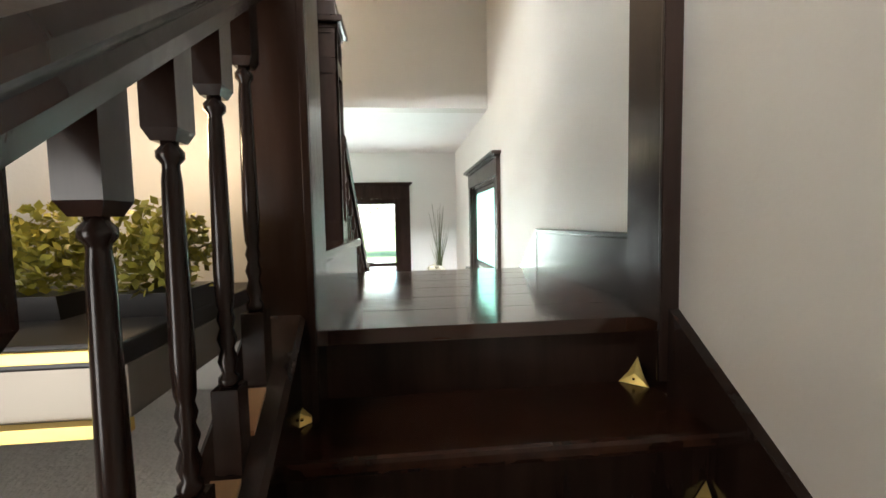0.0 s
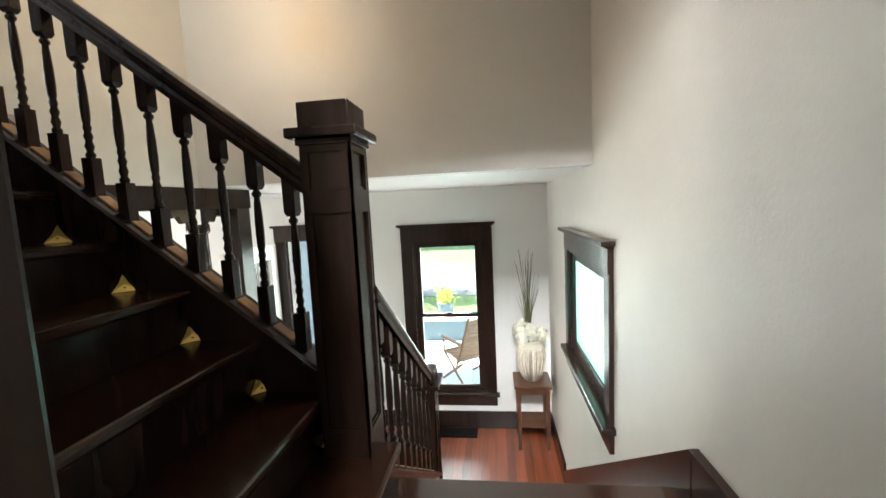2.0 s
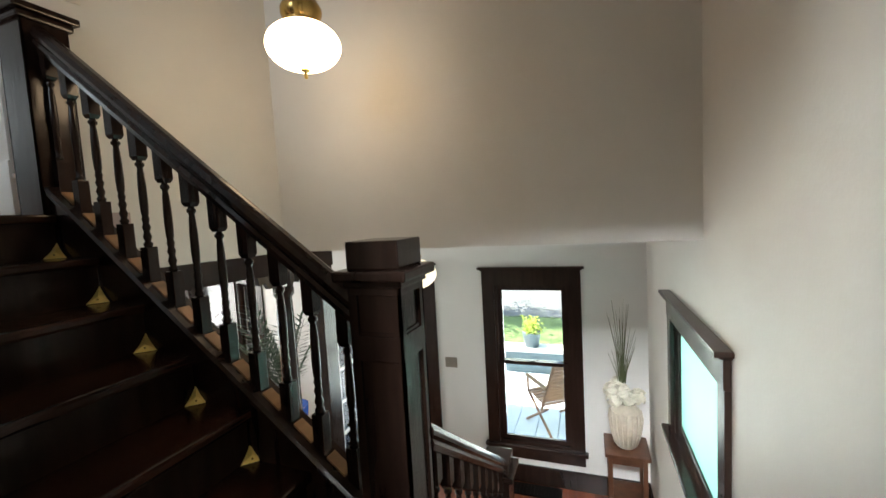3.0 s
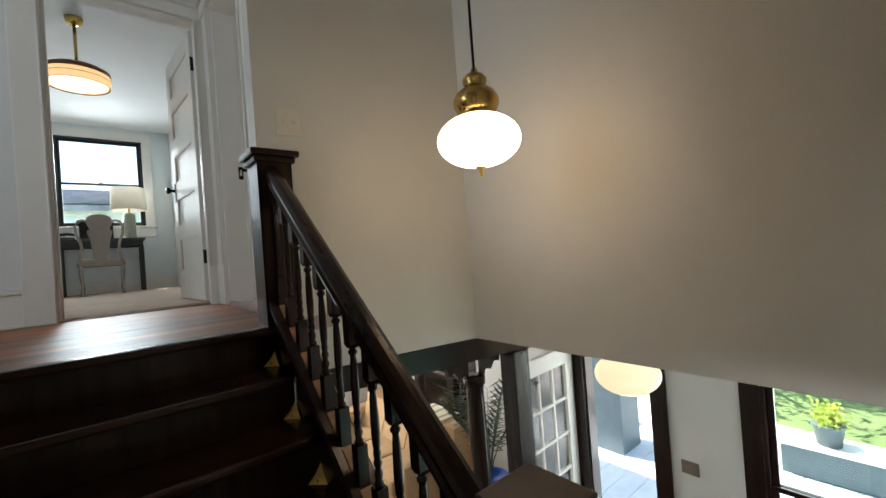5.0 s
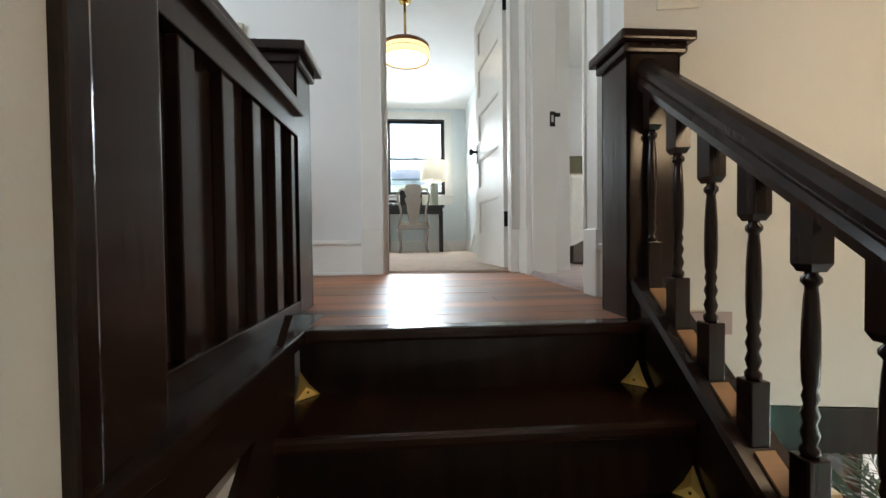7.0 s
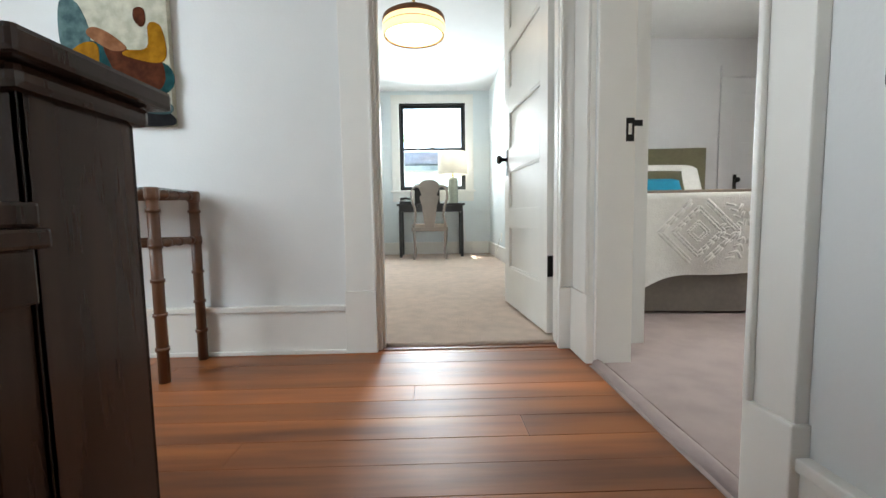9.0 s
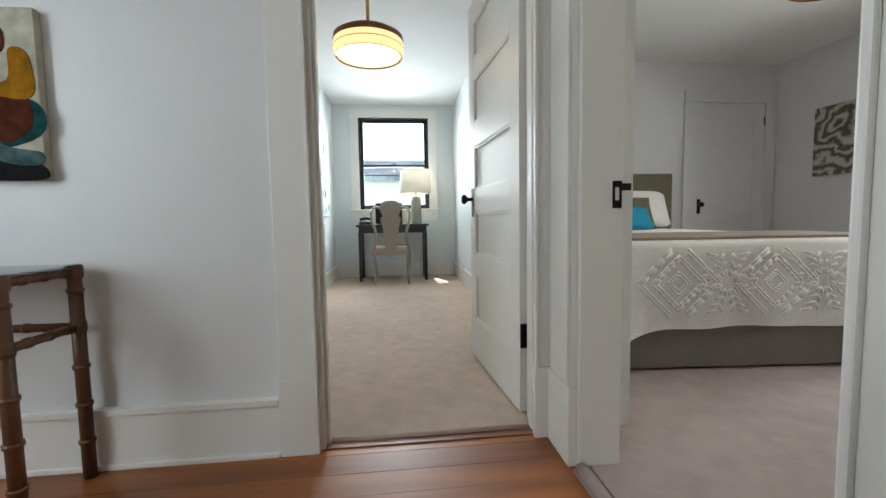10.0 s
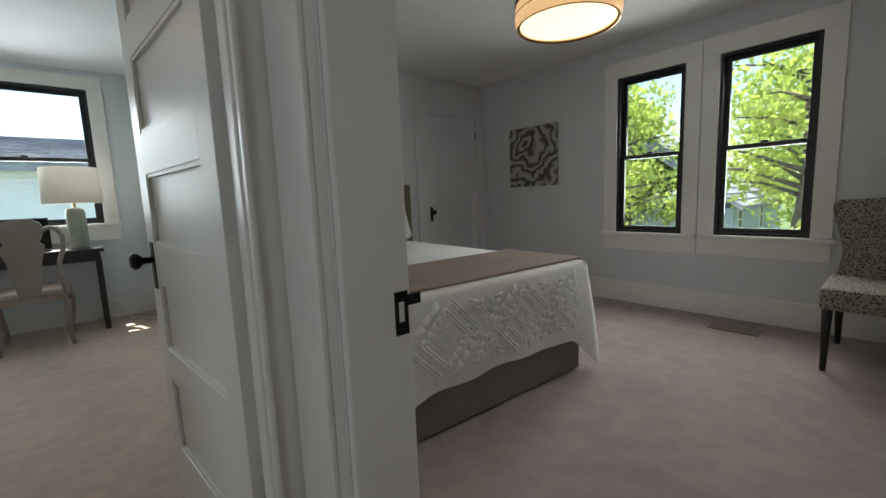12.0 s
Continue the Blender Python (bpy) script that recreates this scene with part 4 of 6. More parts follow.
part("cover_plate", cube(-0.052, 0.052, -0.006, 0.0, 0.80, 0.92, 0.003), PLASTIC_IVORY, plate)
plate.matrix_world = pose(0.875, -1.4775, 0, 0, 0, -9.46)
for x in (-0.022, 0.022):
    part("toggle", cube(x - 0.005, x + 0.005, -0.017, -0.006, 0.855, 0.867, 0.001), PLASTIC_IVORY, plate)


# ---- hanging lamps ----
pend = group_thing("pendant_lamp", "lit milk-glass pendant with turned brass fitting on a thin rod", "pendant lamp")
pend.location = (1.259, -2.244, 0.506)
part("glass_globe", lathe([(0.146 * math.cos(radians(q)), 0.122 + 0.093 * math.sin(radians(q))) for q in range(-86, 68, 7)], 64), MILK, pend, "glowing ribbed milk-glass globe", smooth=True)
part("brass_fitting", lathe([(0.062, 0.192), (0.074, 0.197), (0.074, 0.206), (0.062, 0.214), (0.068, 0.222), (0.08, 0.245), (0.08, 0.265), (0.068, 0.288), (0.045, 0.305), (0.034, 0.314), (0.042, 0.326), (0.043, 0.338), (0.032, 0.352), (0.015, 0.362), (0.007, 0.38)], 32), BRASS, pend, "turned brass fitting", smooth=True)
part("rod", lathe([(0.005, 0.375), (0.005, TOP - 0.52)], 10), BLACKMETAL, pend)
part("finial", lathe([(0.004, -0.004), (0.008, 0.0), (0.006, 0.02), (0.018, 0.026), (0.02, 0.034)], 14), BRIGHT_BRASS, pend, smooth=True)
part("ceiling_canopy", lathe([(0.01, TOP - 0.55), (0.055, TOP - 0.53), (0.06, TOP - 0.502)], 20), BRASS, pend, smooth=True)


def drum_lamp(name, label, at, ceil):
    e = group_thing(name, label, "ceiling lamp")
    e.location = at
    part("diffuser", lathe([(0.01, -0.005), (0.1, -0.004), (0.165, 0.0), (0.2, 0.01), (0.205, 0.02)], 40), DISCGLOW, e, "glowing white diffuser", smooth=True)
    part("shade", lathe([(0.202, 0.006), (0.213, 0.0), (0.222, 0.02), (0.224, 0.05), (0.221, 0.085), (0.216, 0.10), (0.202, 0.006)], 40, caps=False), SHADEGLOW, e, "glowing textured amber shade", smooth=True)
    part("trim_ring", lathe([(0.2235, 0.047), (0.2255, 0.05), (0.2235, 0.053), (0.222, 0.05)], 40, caps=False), BRASS, e)
    part("trim_ring", lathe([(0.211, -0.004), (0.216, -0.002), (0.202, 0.004), (0.211, 0.002)], 40, caps=False), BRASS, e)
    part("top_plate", lathe([(0.221, 0.088), (0.225, 0.095), (0.221, 0.12), (0.18, 0.145), (0.10, 0.163), (0.04, 0.175), (0.018, 0.182)], 40), BRONZE, e, "dark bronze top plate", smooth=True)
    part("stem", lathe([(0.011, 0.15), (0.013, ceil - at[2] - 0.05)], 14), BRASS, e, smooth=True)
    part("ceiling_canopy", lathe([(0.015, ceil - at[2] - 0.06), (0.05, ceil - at[2] - 0.055), (0.06, ceil - at[2] - 0.03), (0.062, ceil - at[2])], 24), BRASS, e, smooth=True)
    return e


drum_lamp("ceiling_lamp", "lit round amber ceiling lamp with brass bands in the office", (0.133, 1.3, 1.875), TOP)
drum_lamp("ceiling_lamp", "lit round amber ceiling lamp with brass bands in the bedroom", (2.22, 0.165, 1.825), TOP)

# ---- office ----
desk = group_thing("writing_desk", "black wooden writing desk with slim legs under the office window", "desk")
desk.location = (0.033, 0, 0)
part("desktop", cube(-0.30, 0.66, 4.0, 4.44, 0.735, 0.765, 0.004), BLACKWOOD, desk)
part("apron", boxes((-0.26, 0.62, 4.02, 4.04, 0.65, 0.735), (-0.26, 0.62, 4.40, 4.42, 0.65, 0.735), (-0.27, -0.25, 4.02, 4.42, 0.65, 0.735), (0.61, 0.63, 4.02, 4.42, 0.65, 0.735)), BLACKWOOD, desk)
part("drawer", cube(0.0, 0.36, 4.012, 4.022, 0.66, 0.728, 0.002), BLACKWOOD, desk)
for x in (-0.255, 0.615):
    for y in (4.03, 4.41):
        part("leg", prism([(x - 0.02, y - 0.02), (x + 0.02, y - 0.02), (x + 0.02, y + 0.02), (x - 0.02, y + 0.02)], "z", 0.008, 0.66), BLACKWOOD, desk)

chair = group_thing("splat_back_chair", "pale painted splat-back chair with curved arms at the desk", "chair")
chair.location = (0.195, 3.74, 0.008)


def mirrored(points):
    return [(-x, *r) for x, *r in points]


part("seat", cube(-0.235, 0.235, -0.02, 0.42, 0.425, 0.475, 0.016), mat("tan_seat_fabric", (0.42, 0.34, 0.27), 0.85, grain=0.15, scale=60, bump=0.2, bump_scale=200), chair, "tan upholstered seat")
part("seat_rail", boxes((-0.24, 0.24, -0.03, -0.005, 0.375, 0.43), (-0.24, 0.24, 0.405, 0.43, 0.375, 0.43), (-0.245, -0.22, -0.03, 0.43, 0.375, 0.43), (0.22, 0.245, -0.03, 0.43, 0.375, 0.43), bevel=0.004), GREIGE, chair)
SPLAT = [(0.055, 0.43), (0.075, 0.50), (0.09, 0.62), (0.10, 0.72), (0.125, 0.80), (0.13, 0.84), (0.10, 0.86), (0.125, 0.92), (0.14, 0.97), (0.12, 1.02), (0.07, 1.05), (0.0, 1.06)]
part("splat", prism(SPLAT + [(-x, z) for x, z in reversed(SPLAT[:-1])], "y", -0.035, -0.015), GREIGE, chair, "vase-shaped solid splat")
STILE = [(0.215, -0.015, 0.42), (0.20, -0.022, 0.52), (0.185, -0.028, 0.60), (0.20, -0.03, 0.70), (0.235, -0.03, 0.80), (0.24, -0.03, 0.90), (0.21, -0.028, 0.965), (0.165, -0.026, 0.98), (0.12, -0.025, 0.96)]
part("stile", tube(STILE, 0.017), GREIGE, chair, smooth=True)
part("stile", tube(mirrored(STILE), 0.017), GREIGE, chair, smooth=True)
FRONT = [(0.215, 0.40, 0.40), (0.235, 0.42, 0.33), (0.225, 0.415, 0.2), (0.205, 0.40, 0.08), (0.215, 0.415, 0.02), (0.22, 0.43, 0.0)]
REAR = [(0.215, -0.01, 0.42), (0.205, -0.01, 0.28), (0.2, -0.03, 0.12), (0.215, -0.06, 0.0)]
for pts in (FRONT, REAR, mirrored(FRONT), mirrored(REAR)):
    part("leg", tube(pts, 0.022, taper=0.014), GREIGE, chair, smooth=True)

lamp = group_thing("table_lamp", "table lamp with cream drum shade and grey ceramic base", "table lamp")
lamp.location = (0.535, 4.2, 0.765)
part("base", lathe([(0.068, 0), (0.073, 0.012), (0.071, 0.33), (0.062, 0.365), (0.022, 0.378)], 24), mat("sage_ceramic", (0.30, 0.31, 0.24), 0.35, grain=0.15, scale=30), lamp, "grey-green ceramic column", smooth=True)
part("neck", lathe([(0.012, 0.375), (0.012, 0.46)], 12), BRASS, lamp)
part("shade", lathe([(0.213, 0.415), (0.216, 0.416), (0.203, 0.735), (0.2, 0.736), (0.211, 0.417)], 36, caps=False), CREAMSHADE, lamp, "cream linen drum shade", smooth=True)

screen = group_thing("laptop", "dark open laptop on the desk", "laptop")
screen.location = (0.033, 0, 0)
part("display", prism([(4.30, 0.775), (4.31, 0.775), (4.36, 1.06), (4.35, 1.06)], "x", -0.06, 0.31), BLACKMETAL, screen)
part("keyboard_base", cube(-0.03, 0.31, 4.1, 4.31, 0.765, 0.78, 0.003), BLACKMETAL, screen)
radio = group_thing("desk_phone", "small black telephone on the desk", "telephone")
radio.location = (0.033, 0, 0)
part("body", prism([(4.12, 0.766), (4.3, 0.766), (4.3, 0.83), (4.14, 0.80)], "x", -0.27, -0.10), BLACKMETAL, radio)
part("handset", tube([(-0.265, 4.2, 0.84), (-0.18, 4.2, 0.852), (-0.105, 4.2, 0.84)], 0.018), BLACKMETAL, radio, smooth=True)
papers = group_thing("paper_sheets", "loose white sheets of paper on the desk", "paper")
papers.location = (0.033, 0, 0)
part("sheet", cube(0.3, 0.42, 4.06, 4.22, 0.766, 0.7675), TRIM, papers)

dots = group_thing("dotted_canvas", "pale canvas with blue, teal and black ovals on the office wall", "painting")
part("canvas", cube(-0.61, -0.578, 2.99, 3.90, 0.88, 1.76, 0.003), mat("canvas_pale_blue", (0.45, 0.56, 0.60), 0.6, grain=0.2, scale=8, bump=0.15, second=(0.62, 0.70, 0.72)), dots)
rng = random.Random(4)
OVALS = [paint("oval_blue", (0.12, 0.30, 0.40)), paint("oval_black", (0.02, 0.025, 0.03)), paint("oval_teal", (0.20, 0.42, 0.46)), paint("oval_grey", (0.16, 0.20, 0.24))]
for i in range(5):
    for j in range(5):
        if rng.random() < 0.25:
            continue
        cy, cz, r = 3.09 + 0.175 * i + rng.uniform(-0.02, 0.02), 0.98 + 0.175 * j + rng.uniform(-0.02, 0.02), rng.uniform(0.045, 0.07)
        blob([(cy + r * 0.8 * math.cos(a), cz + r * math.sin(a)) for a in [k * math.pi / 3 for k in range(6)]], "x", -0.577, 0.0012, OVALS[(i + 2 * j) % 4], "oval", dots)
cable = group_thing("power_cable", "thin white cable along the office wall", "cable")
part("cord", tube([(0.62, 4.3, 0.75), (0.68, 4.35, 0.5), (0.74, 4.4, 0.2), (0.85, 4.3, 0.016), (1.0, 4.1, 0.016), (1.07, 3.7, 0.05), (1.085, 3.4, 0.28)], 0.005), TRIM, cable, smooth=True)
outlet = group_thing("wall_outlet", "white wall outlet on the office wall", "outlet")
part("cover_plate", cube(1.104, 1.11, 3.36, 3.44, 0.24, 0.36, 0.002), TRIM, outlet)

# ---- bedroom ----
QUILT = mat("white_matelasse_quilt", (0.82, 0.80, 0.77), 0.85, grain=0.06, scale=30, bump=0.35, bump_scale=120)
SKIRT = mat("taupe_bed_skirt", (0.20, 0.175, 0.15), 0.9, grain=0.12, scale=40, bump=0.2, bump_scale=250)
THROW = mat("tan_throw", (0.30, 0.235, 0.19), 0.9, grain=0.15, scale=30, bump=0.4, bump_scale=160)
OLIVE = mat("olive_fabric", (0.13, 0.115, 0.065), 0.85, grain=0.15, scale=50, bump=0.2, bump_scale=220)
TEALCLOTH = mat("bright_teal_fabric", (0.0, 0.22, 0.36), 0.75, grain=0.12, scale=40, bump=0.2, bump_scale=200)
bed = group_thing("bed", "double bed with white quilted coverlet and taupe skirt on carpet", "bed")
bed.matrix_world = pose(2.06, 0.47, 0, 0, 0, -4.5) @ pose(-2.06, -0.53, 0)
BX0, BX1, BY0, BY1 = 1.40, 2.77, 0.53, 2.52
part("bed_skirt", cube(BX0, BX1, BY0, BY1, 0.02, 0.30, 0.01), SKIRT, bed, "taupe fabric bed skirt")
part("mattress", cube(BX0 + 0.01, BX1 - 0.01, BY0 + 0.01, BY1, 0.30, 0.66, 0.03), QUILT, bed)
part("headboard", cube(BX0, BX1 + 0.125, 2.55, 2.63, 0.05, 1.24, 0.012), OLIVE, bed, "olive upholstered headboard")


def coverlet():
    """A cloth shell over top, foot and sides, its lower edge waved, the foot corner hanging to the floor."""
    bm = bmesh.new()
    rows = 30
    grid = []
    x0, x1, y0, y1, zt = BX0 - 0.03, BX1 + 0.03, BY0 - 0.03, BY1, 0.685

    def rim(s):
        """Point and outward way along the rim: left side, foot, right side."""
        L1, L2 = y1 - y0, x1 - x0
        d = s * (2 * L1 + L2)
        if d < L1:
            return Vector((x0, y1 - d, zt)), Vector((-1, 0, 0)), 0
        if d < L1 + L2:
            return Vector((x0 + d - L1, y0, zt)), Vector((0, -1, 0)), 1
        return Vector((x1, y0 + d - L1 - L2, zt)), Vector((1, 0, 0)), 2
    L1, L2 = y1 - y0, x1 - x0
    tot = 2 * L1 + L2
    ss = [L1 / tot * i / 22 for i in range(22)] + [L1 / tot + L2 / tot * i / 46 for i in range(46)] + [(L1 + L2) / tot + L1 / tot * i / 22 for i in range(23)]
    for s in ss:
        p, o, side = rim(s)
        col = []
        near = math.exp(-((s * tot - L1 - L2) / 0.10) ** 2) + 0.5 * math.exp(-((s * tot - L1) / 0.14) ** 2)
        drop = 0.445 + 0.006 * math.sin(s * 47) + 0.2 * near
        for k in range(rows + 1):
            t = k / rows
            bulge = 0.018 * math.sin(math.pi * t) + 0.010 * t * math.sin(s * 95 + 2 * t) + 0.09 * near * t
            oo = o if near < 0.05 else (Vector((1, -1, 0)).normalized() if s * tot > L1 + 0.5 else Vector((-1, -1, 0)).normalized())
            q = p + oo * bulge * (0.6 + 0.4 * t) - Vector((0, 0, drop * t))
            q.z = max(q.z, 0.02)
            if k == 0:
                q += -o * 0.015
                q.z += 0.005
            col.append(bm.verts.new(q))
        grid.append(col)
    for a, b in zip(grid, grid[1:]):
        for k in range(rows):
            bm.faces.new((a[k], a[k + 1], b[k + 1], b[k]))
    top = [c[0] for c in grid]
    bm.faces.new(top)
    bmesh.ops.triangulate(bm, faces=[f for f in bm.faces if len(f.verts) > 4])
    bmesh.ops.recalc_face_normals(bm, faces=bm.faces)
    return bm


cov = part("coverlet", coverlet(), QUILT, bed, "white quilted coverlet with raised geometric stitching", smooth=True)


def ridge(bm, a, b, y, r=0.006):
    """A soft raised cord between two points of the foot's face."""
    tube([(a[0], y, a[1]), ((a[0] + b[0]) / 2, y - 0.004, (a[1] + b[1]) / 2), (b[0], y, b[1])], r, bm, 6)


def quilting():
    """Nested diamonds with bursts of short chevrons between them, raised off the foot's face."""
    bm = bmesh.new()
    zc, half, y = 0.475, 0.178, BY0 - 0.045
    lo, hi = BX0 + 0.03, BX1 - 0.07

    def seg(a, b, r):
        if all(lo < p[0] < hi and abs(p[1] - zc) < half for p in (a, b)):
            ridge(bm, a, b, y, r)

    def run(a, b, r):
        n = 5
        for k in range(n):
            seg(*[(a[0] + (b[0] - a[0]) * f, a[1] + (b[1] - a[1]) * f) for f in (k / n, (k + 1) / n)], r)
    for c in range(3):
        cx = BX0 + 0.30 + 0.50 * c
        for r, w in ((0.04, 0.007), (0.06, 0.006), (0.118, 0.0075), (0.14, 0.0075), (0.195, 0.008), (0.218, 0.008)):
            pts = [(cx, zc + r), (cx + r, zc), (cx, zc - r), (cx - r, zc)]
            for k in range(4):
                run(pts[k], pts[(k + 1) % 4], w)
        sx = cx + 0.25
        for k in range(8):
            a = math.radians(22.5 + 45 * k)
            d, n = Vector((math.cos(a), math.sin(a))), Vector((-math.sin(a), math.cos(a)))
            for r in (0.035, 0.075, 0.115, 0.15):
                tip = Vector((sx, zc)) + d * r
                for q in (-1, 1):
                    end = tip + d * 0.03 + n * q * (0.012 + r * 0.2)
                    if abs(end.x - sx) + abs(end.y - zc) * 0.35 < 0.17:
                        seg(tuple(tip), tuple(end), 0.0072)
    for f in bm.faces:
        f.smooth = True
    return bm


part("raised_stitching", quilting(), QUILT, cov, smooth=True)
part("throw", boxes((BX0 - 0.045, BX1 + 0.045, BY0 + 0.02, BY0 + 0.62, 0.692, 0.708), (BX1 + 0.03, BX1 + 0.05, BY0 + 0.05, BY0 + 0.60, 0.60, 0.70), bevel=0.007), THROW, bed, "tan throw blanket across the foot")


def pillow(name, label, at, w, h, t, material, tilt):
    """A soft cushion: pinched corners, fullest in the middle."""
    e = group_thing(name, label, "pillow")
    e.matrix_world = pose(*at, tilt, 0, 0)
    bm = bmesh.new()
    n = 12
    for side in (-1, 1):
        g = []
        for i in range(n + 1):
            row = []
            for j in range(n + 1):
                u, v = 2 * i / n - 1, 2 * j / n - 1
                full = max(0.0, (1 - u ** 4) * (1 - v ** 4)) ** 0.6
                pin = 1 - 0.07 * (u * u * v * v) + 0.02 * full
                row.append(bm.verts.new((u * w / 2 * (1 - 0.05 * (1 - v * v)), side * t / 2 * full, h / 2 + v * h / 2 * (1 - 0.05 * (1 - u * u)) * pin)))
            g.append(row)
        for i in range(n):
            for j in range(n):
                bm.faces.new((g[i][j], g[i + 1][j], g[i + 1][j + 1], g[i][j + 1]))
    bmesh.ops.remove_doubles(bm, verts=bm.verts, dist=0.0005)
    bmesh.ops.recalc_face_normals(bm, faces=bm.faces)
    part("cushion", bm, material, e, smooth=True)
    return e


for x in (1.80, 2.68):
    pillow("bed_pillow", "white bed pillow leaning on the headboard", (x, 2.38, 0.69), 0.70, 0.42, 0.16, QUILT, -16)
    pillow("olive_sham", "olive square cushion on the bed", (x - 0.20, 2.22, 0.69), 0.56, 0.35, 0.14, OLIVE, -24)
pillow("teal_cushion", "bright teal cushion on the bed", (2.39, 2.05, 0.69), 0.5, 0.26, 0.13, TEALCLOTH, -35)
pillow("patterned_cushion", "small grey patterned cushion on the bed", (1.75, 2.12, 0.69), 0.42, 0.3, 0.12, THROW, -30)

agate = group_thing("agate_canvas", "unframed canvas with grey-brown agate rings on the bedroom wall", "painting")


def agate_material():
    m = mat("agate_rings", (0.3, 0.27, 0.22), 0.55)
    nt = m.node_tree
    wv, rp, co, no = nt.nodes.new("ShaderNodeTexWave"), nt.nodes.new("ShaderNodeValToRGB"), nt.nodes.new("ShaderNodeTexCoord"), nt.nodes.new("ShaderNodeMapping")
    no.inputs["Location"].default_value = (-4.47, -2.03, -1.66)
    wv.wave_type, wv.rings_direction, wv.bands_direction = "RINGS", "SPHERICAL", "X"
    wv.inputs["Scale"].default_value, wv.inputs["Distortion"].default_value, wv.inputs["Detail"].default_value, wv.inputs["Detail Scale"].default_value = 2.9, 12.0, 4.0, 1.7
    e = rp.color_ramp.elements
    e[0].color, e[1].color = (0.075, 0.062, 0.05, 1), (0.46, 0.43, 0.38, 1)
    for p, c in ((0.3, (0.14, 0.12, 0.09, 1)), (0.5, (0.36, 0.33, 0.28, 1)), (0.62, (0.20, 0.17, 0.135, 1)), (0.78, (0.42, 0.40, 0.36, 1))):
        e.new(p).color = c
    nt.links.new(co.outputs["Object"], no.inputs[0])
    nt.links.new(no.outputs[0], wv.inputs["Vector"])
    nt.links.new(wv.outputs["Fac"], rp.inputs[0])
    nt.links.new(rp.outputs[0], nt.nodes["Principled BSDF"].inputs["Base Color"])
    return m


part("canvas", cube(4.458, 4.489, 1.643, 2.281, 1.185, 1.85, 0.003), agate_material(), agate)


def weave_material():
    m = mat("speckled_upholstery", (0.1, 0.09, 0.07), 0.9, bump=0.3, bump_scale=300)
    nt = m.node_tree
    vo, rp, co = nt.nodes.new("ShaderNodeTexVoronoi"), nt.nodes.new("ShaderNodeValToRGB"), nt.nodes.new("ShaderNodeTexCoord")
    vo.inputs["Scale"].default_value = 85
    rp.color_ramp.elements[0].position, rp.color_ramp.elements[1].position = 0.35, 0.5
    rp.color_ramp.elements[0].color, rp.color_ramp.elements[1].color = (0.05, 0.042, 0.032, 1), (0.32, 0.29, 0.22, 1)
    nt.links.new(co.outputs["Object"], vo.inputs["Vector"])
    nt.links.new(vo.outputs["Distance"], rp.inputs[0])
    nt.links.new(rp.outputs[0], nt.nodes["Principled BSDF"].inputs["Base Color"])
    return m


WEAVE = weave_material()
slip = group_thing("upholstered_chair", "speckled upholstered side chair with dark tapered legs", "chair")
slip.location = (0.0, 0.02, 0)
part("seat", cube(3.66, 4.24, -1.18, -0.60, 0.37, 0.50, 0.03), WEAVE, slip, smooth=False)
BACK = [(-0.60, 0.46), (-0.64, 0.62), (-0.655, 0.75), (-0.62, 0.90), (-0.585, 1.02), (-0.60, 1.07), (-0.89, 1.085), (-1.18, 1.07), (-1.195, 1.02), (-1.16, 0.90), (-1.125, 0.75), (-1.14, 0.62), (-1.18, 0.46)]
bb = prism(BACK, "x", 4.15, 4.25)
bmesh.ops.bevel(bb, geom=[e for e in bb.edges], offset=0.012, segments=2, affect="EDGES")
for v in bb.verts:
    v.co.z -= 0.09
    v.co.x += 0.14 * (v.co.z - 0.37)
part("backrest", bb, WEAVE, slip)
for x, y, dx in ((3.70, -0.64, -0.02), (3.70, -1.14, -0.02), (4.2, -0.66, 0.09), (4.2, -1.12, 0.09)):
    part("leg", tube([(x, y, 0.38), (x + dx * 0.3, y, 0.22), (x + dx, y, 0.009)], 0.026, steps=8, taper=0.015), BLACKWOOD, slip, "dark tapered wooden leg", smooth=True)
vent = group_thing("floor_vent", "brown metal floor register set in the carpet", "floor vent")
part("vent_frame", boxes((4.10, 4.24, -0.24, 0.08, 0.009, 0.014)), BAMBOO, vent)
for i in range(12):
    part("slat", cube(4.115, 4.225, -0.225 + 0.025 * i, -0.215 + 0.025 * i, 0.014, 0.018), GREYPLATE, vent)


# ---- entrance hall ----
WALNUT = mat("brown_walnut", (0.10, 0.042, 0.022), 0.35, grain=0.4, scale=18, stretch=(1, 1, 0.2), coat=0.2)
stand = group_thing("plant_stand", "brown wooden side table with four legs in the hall corner", "side table")
SX, SY = 3.27, -3.54
part("tabletop", cube(SX - 0.165, SX + 0.165, SY - 0.165, SY + 0.165, -2.026, -2.0, 0.005), WALNUT, stand)
for dx in (-0.125, 0.125):
    for dy in (-0.125, 0.125):
        part("leg", cube(SX + dx - 0.016, SX + dx + 0.016, SY + dy - 0.016, SY + dy + 0.016, LOW, -2.026, 0.003), WALNUT, stand)
part("apron", boxes((SX - 0.125, SX + 0.125, SY - 0.132, SY - 0.118, -2.09, -2.026), (SX - 0.125, SX + 0.125, SY + 0.118, SY + 0.132, -2.09, -2.026), (SX - 0.132, SX - 0.118, SY - 0.125, SY + 0.125, -2.09, -2.026), (SX + 0.118, SX + 0.132, SY - 0.125, SY + 0.125, -2.09, -2.026)), WALNUT, stand)
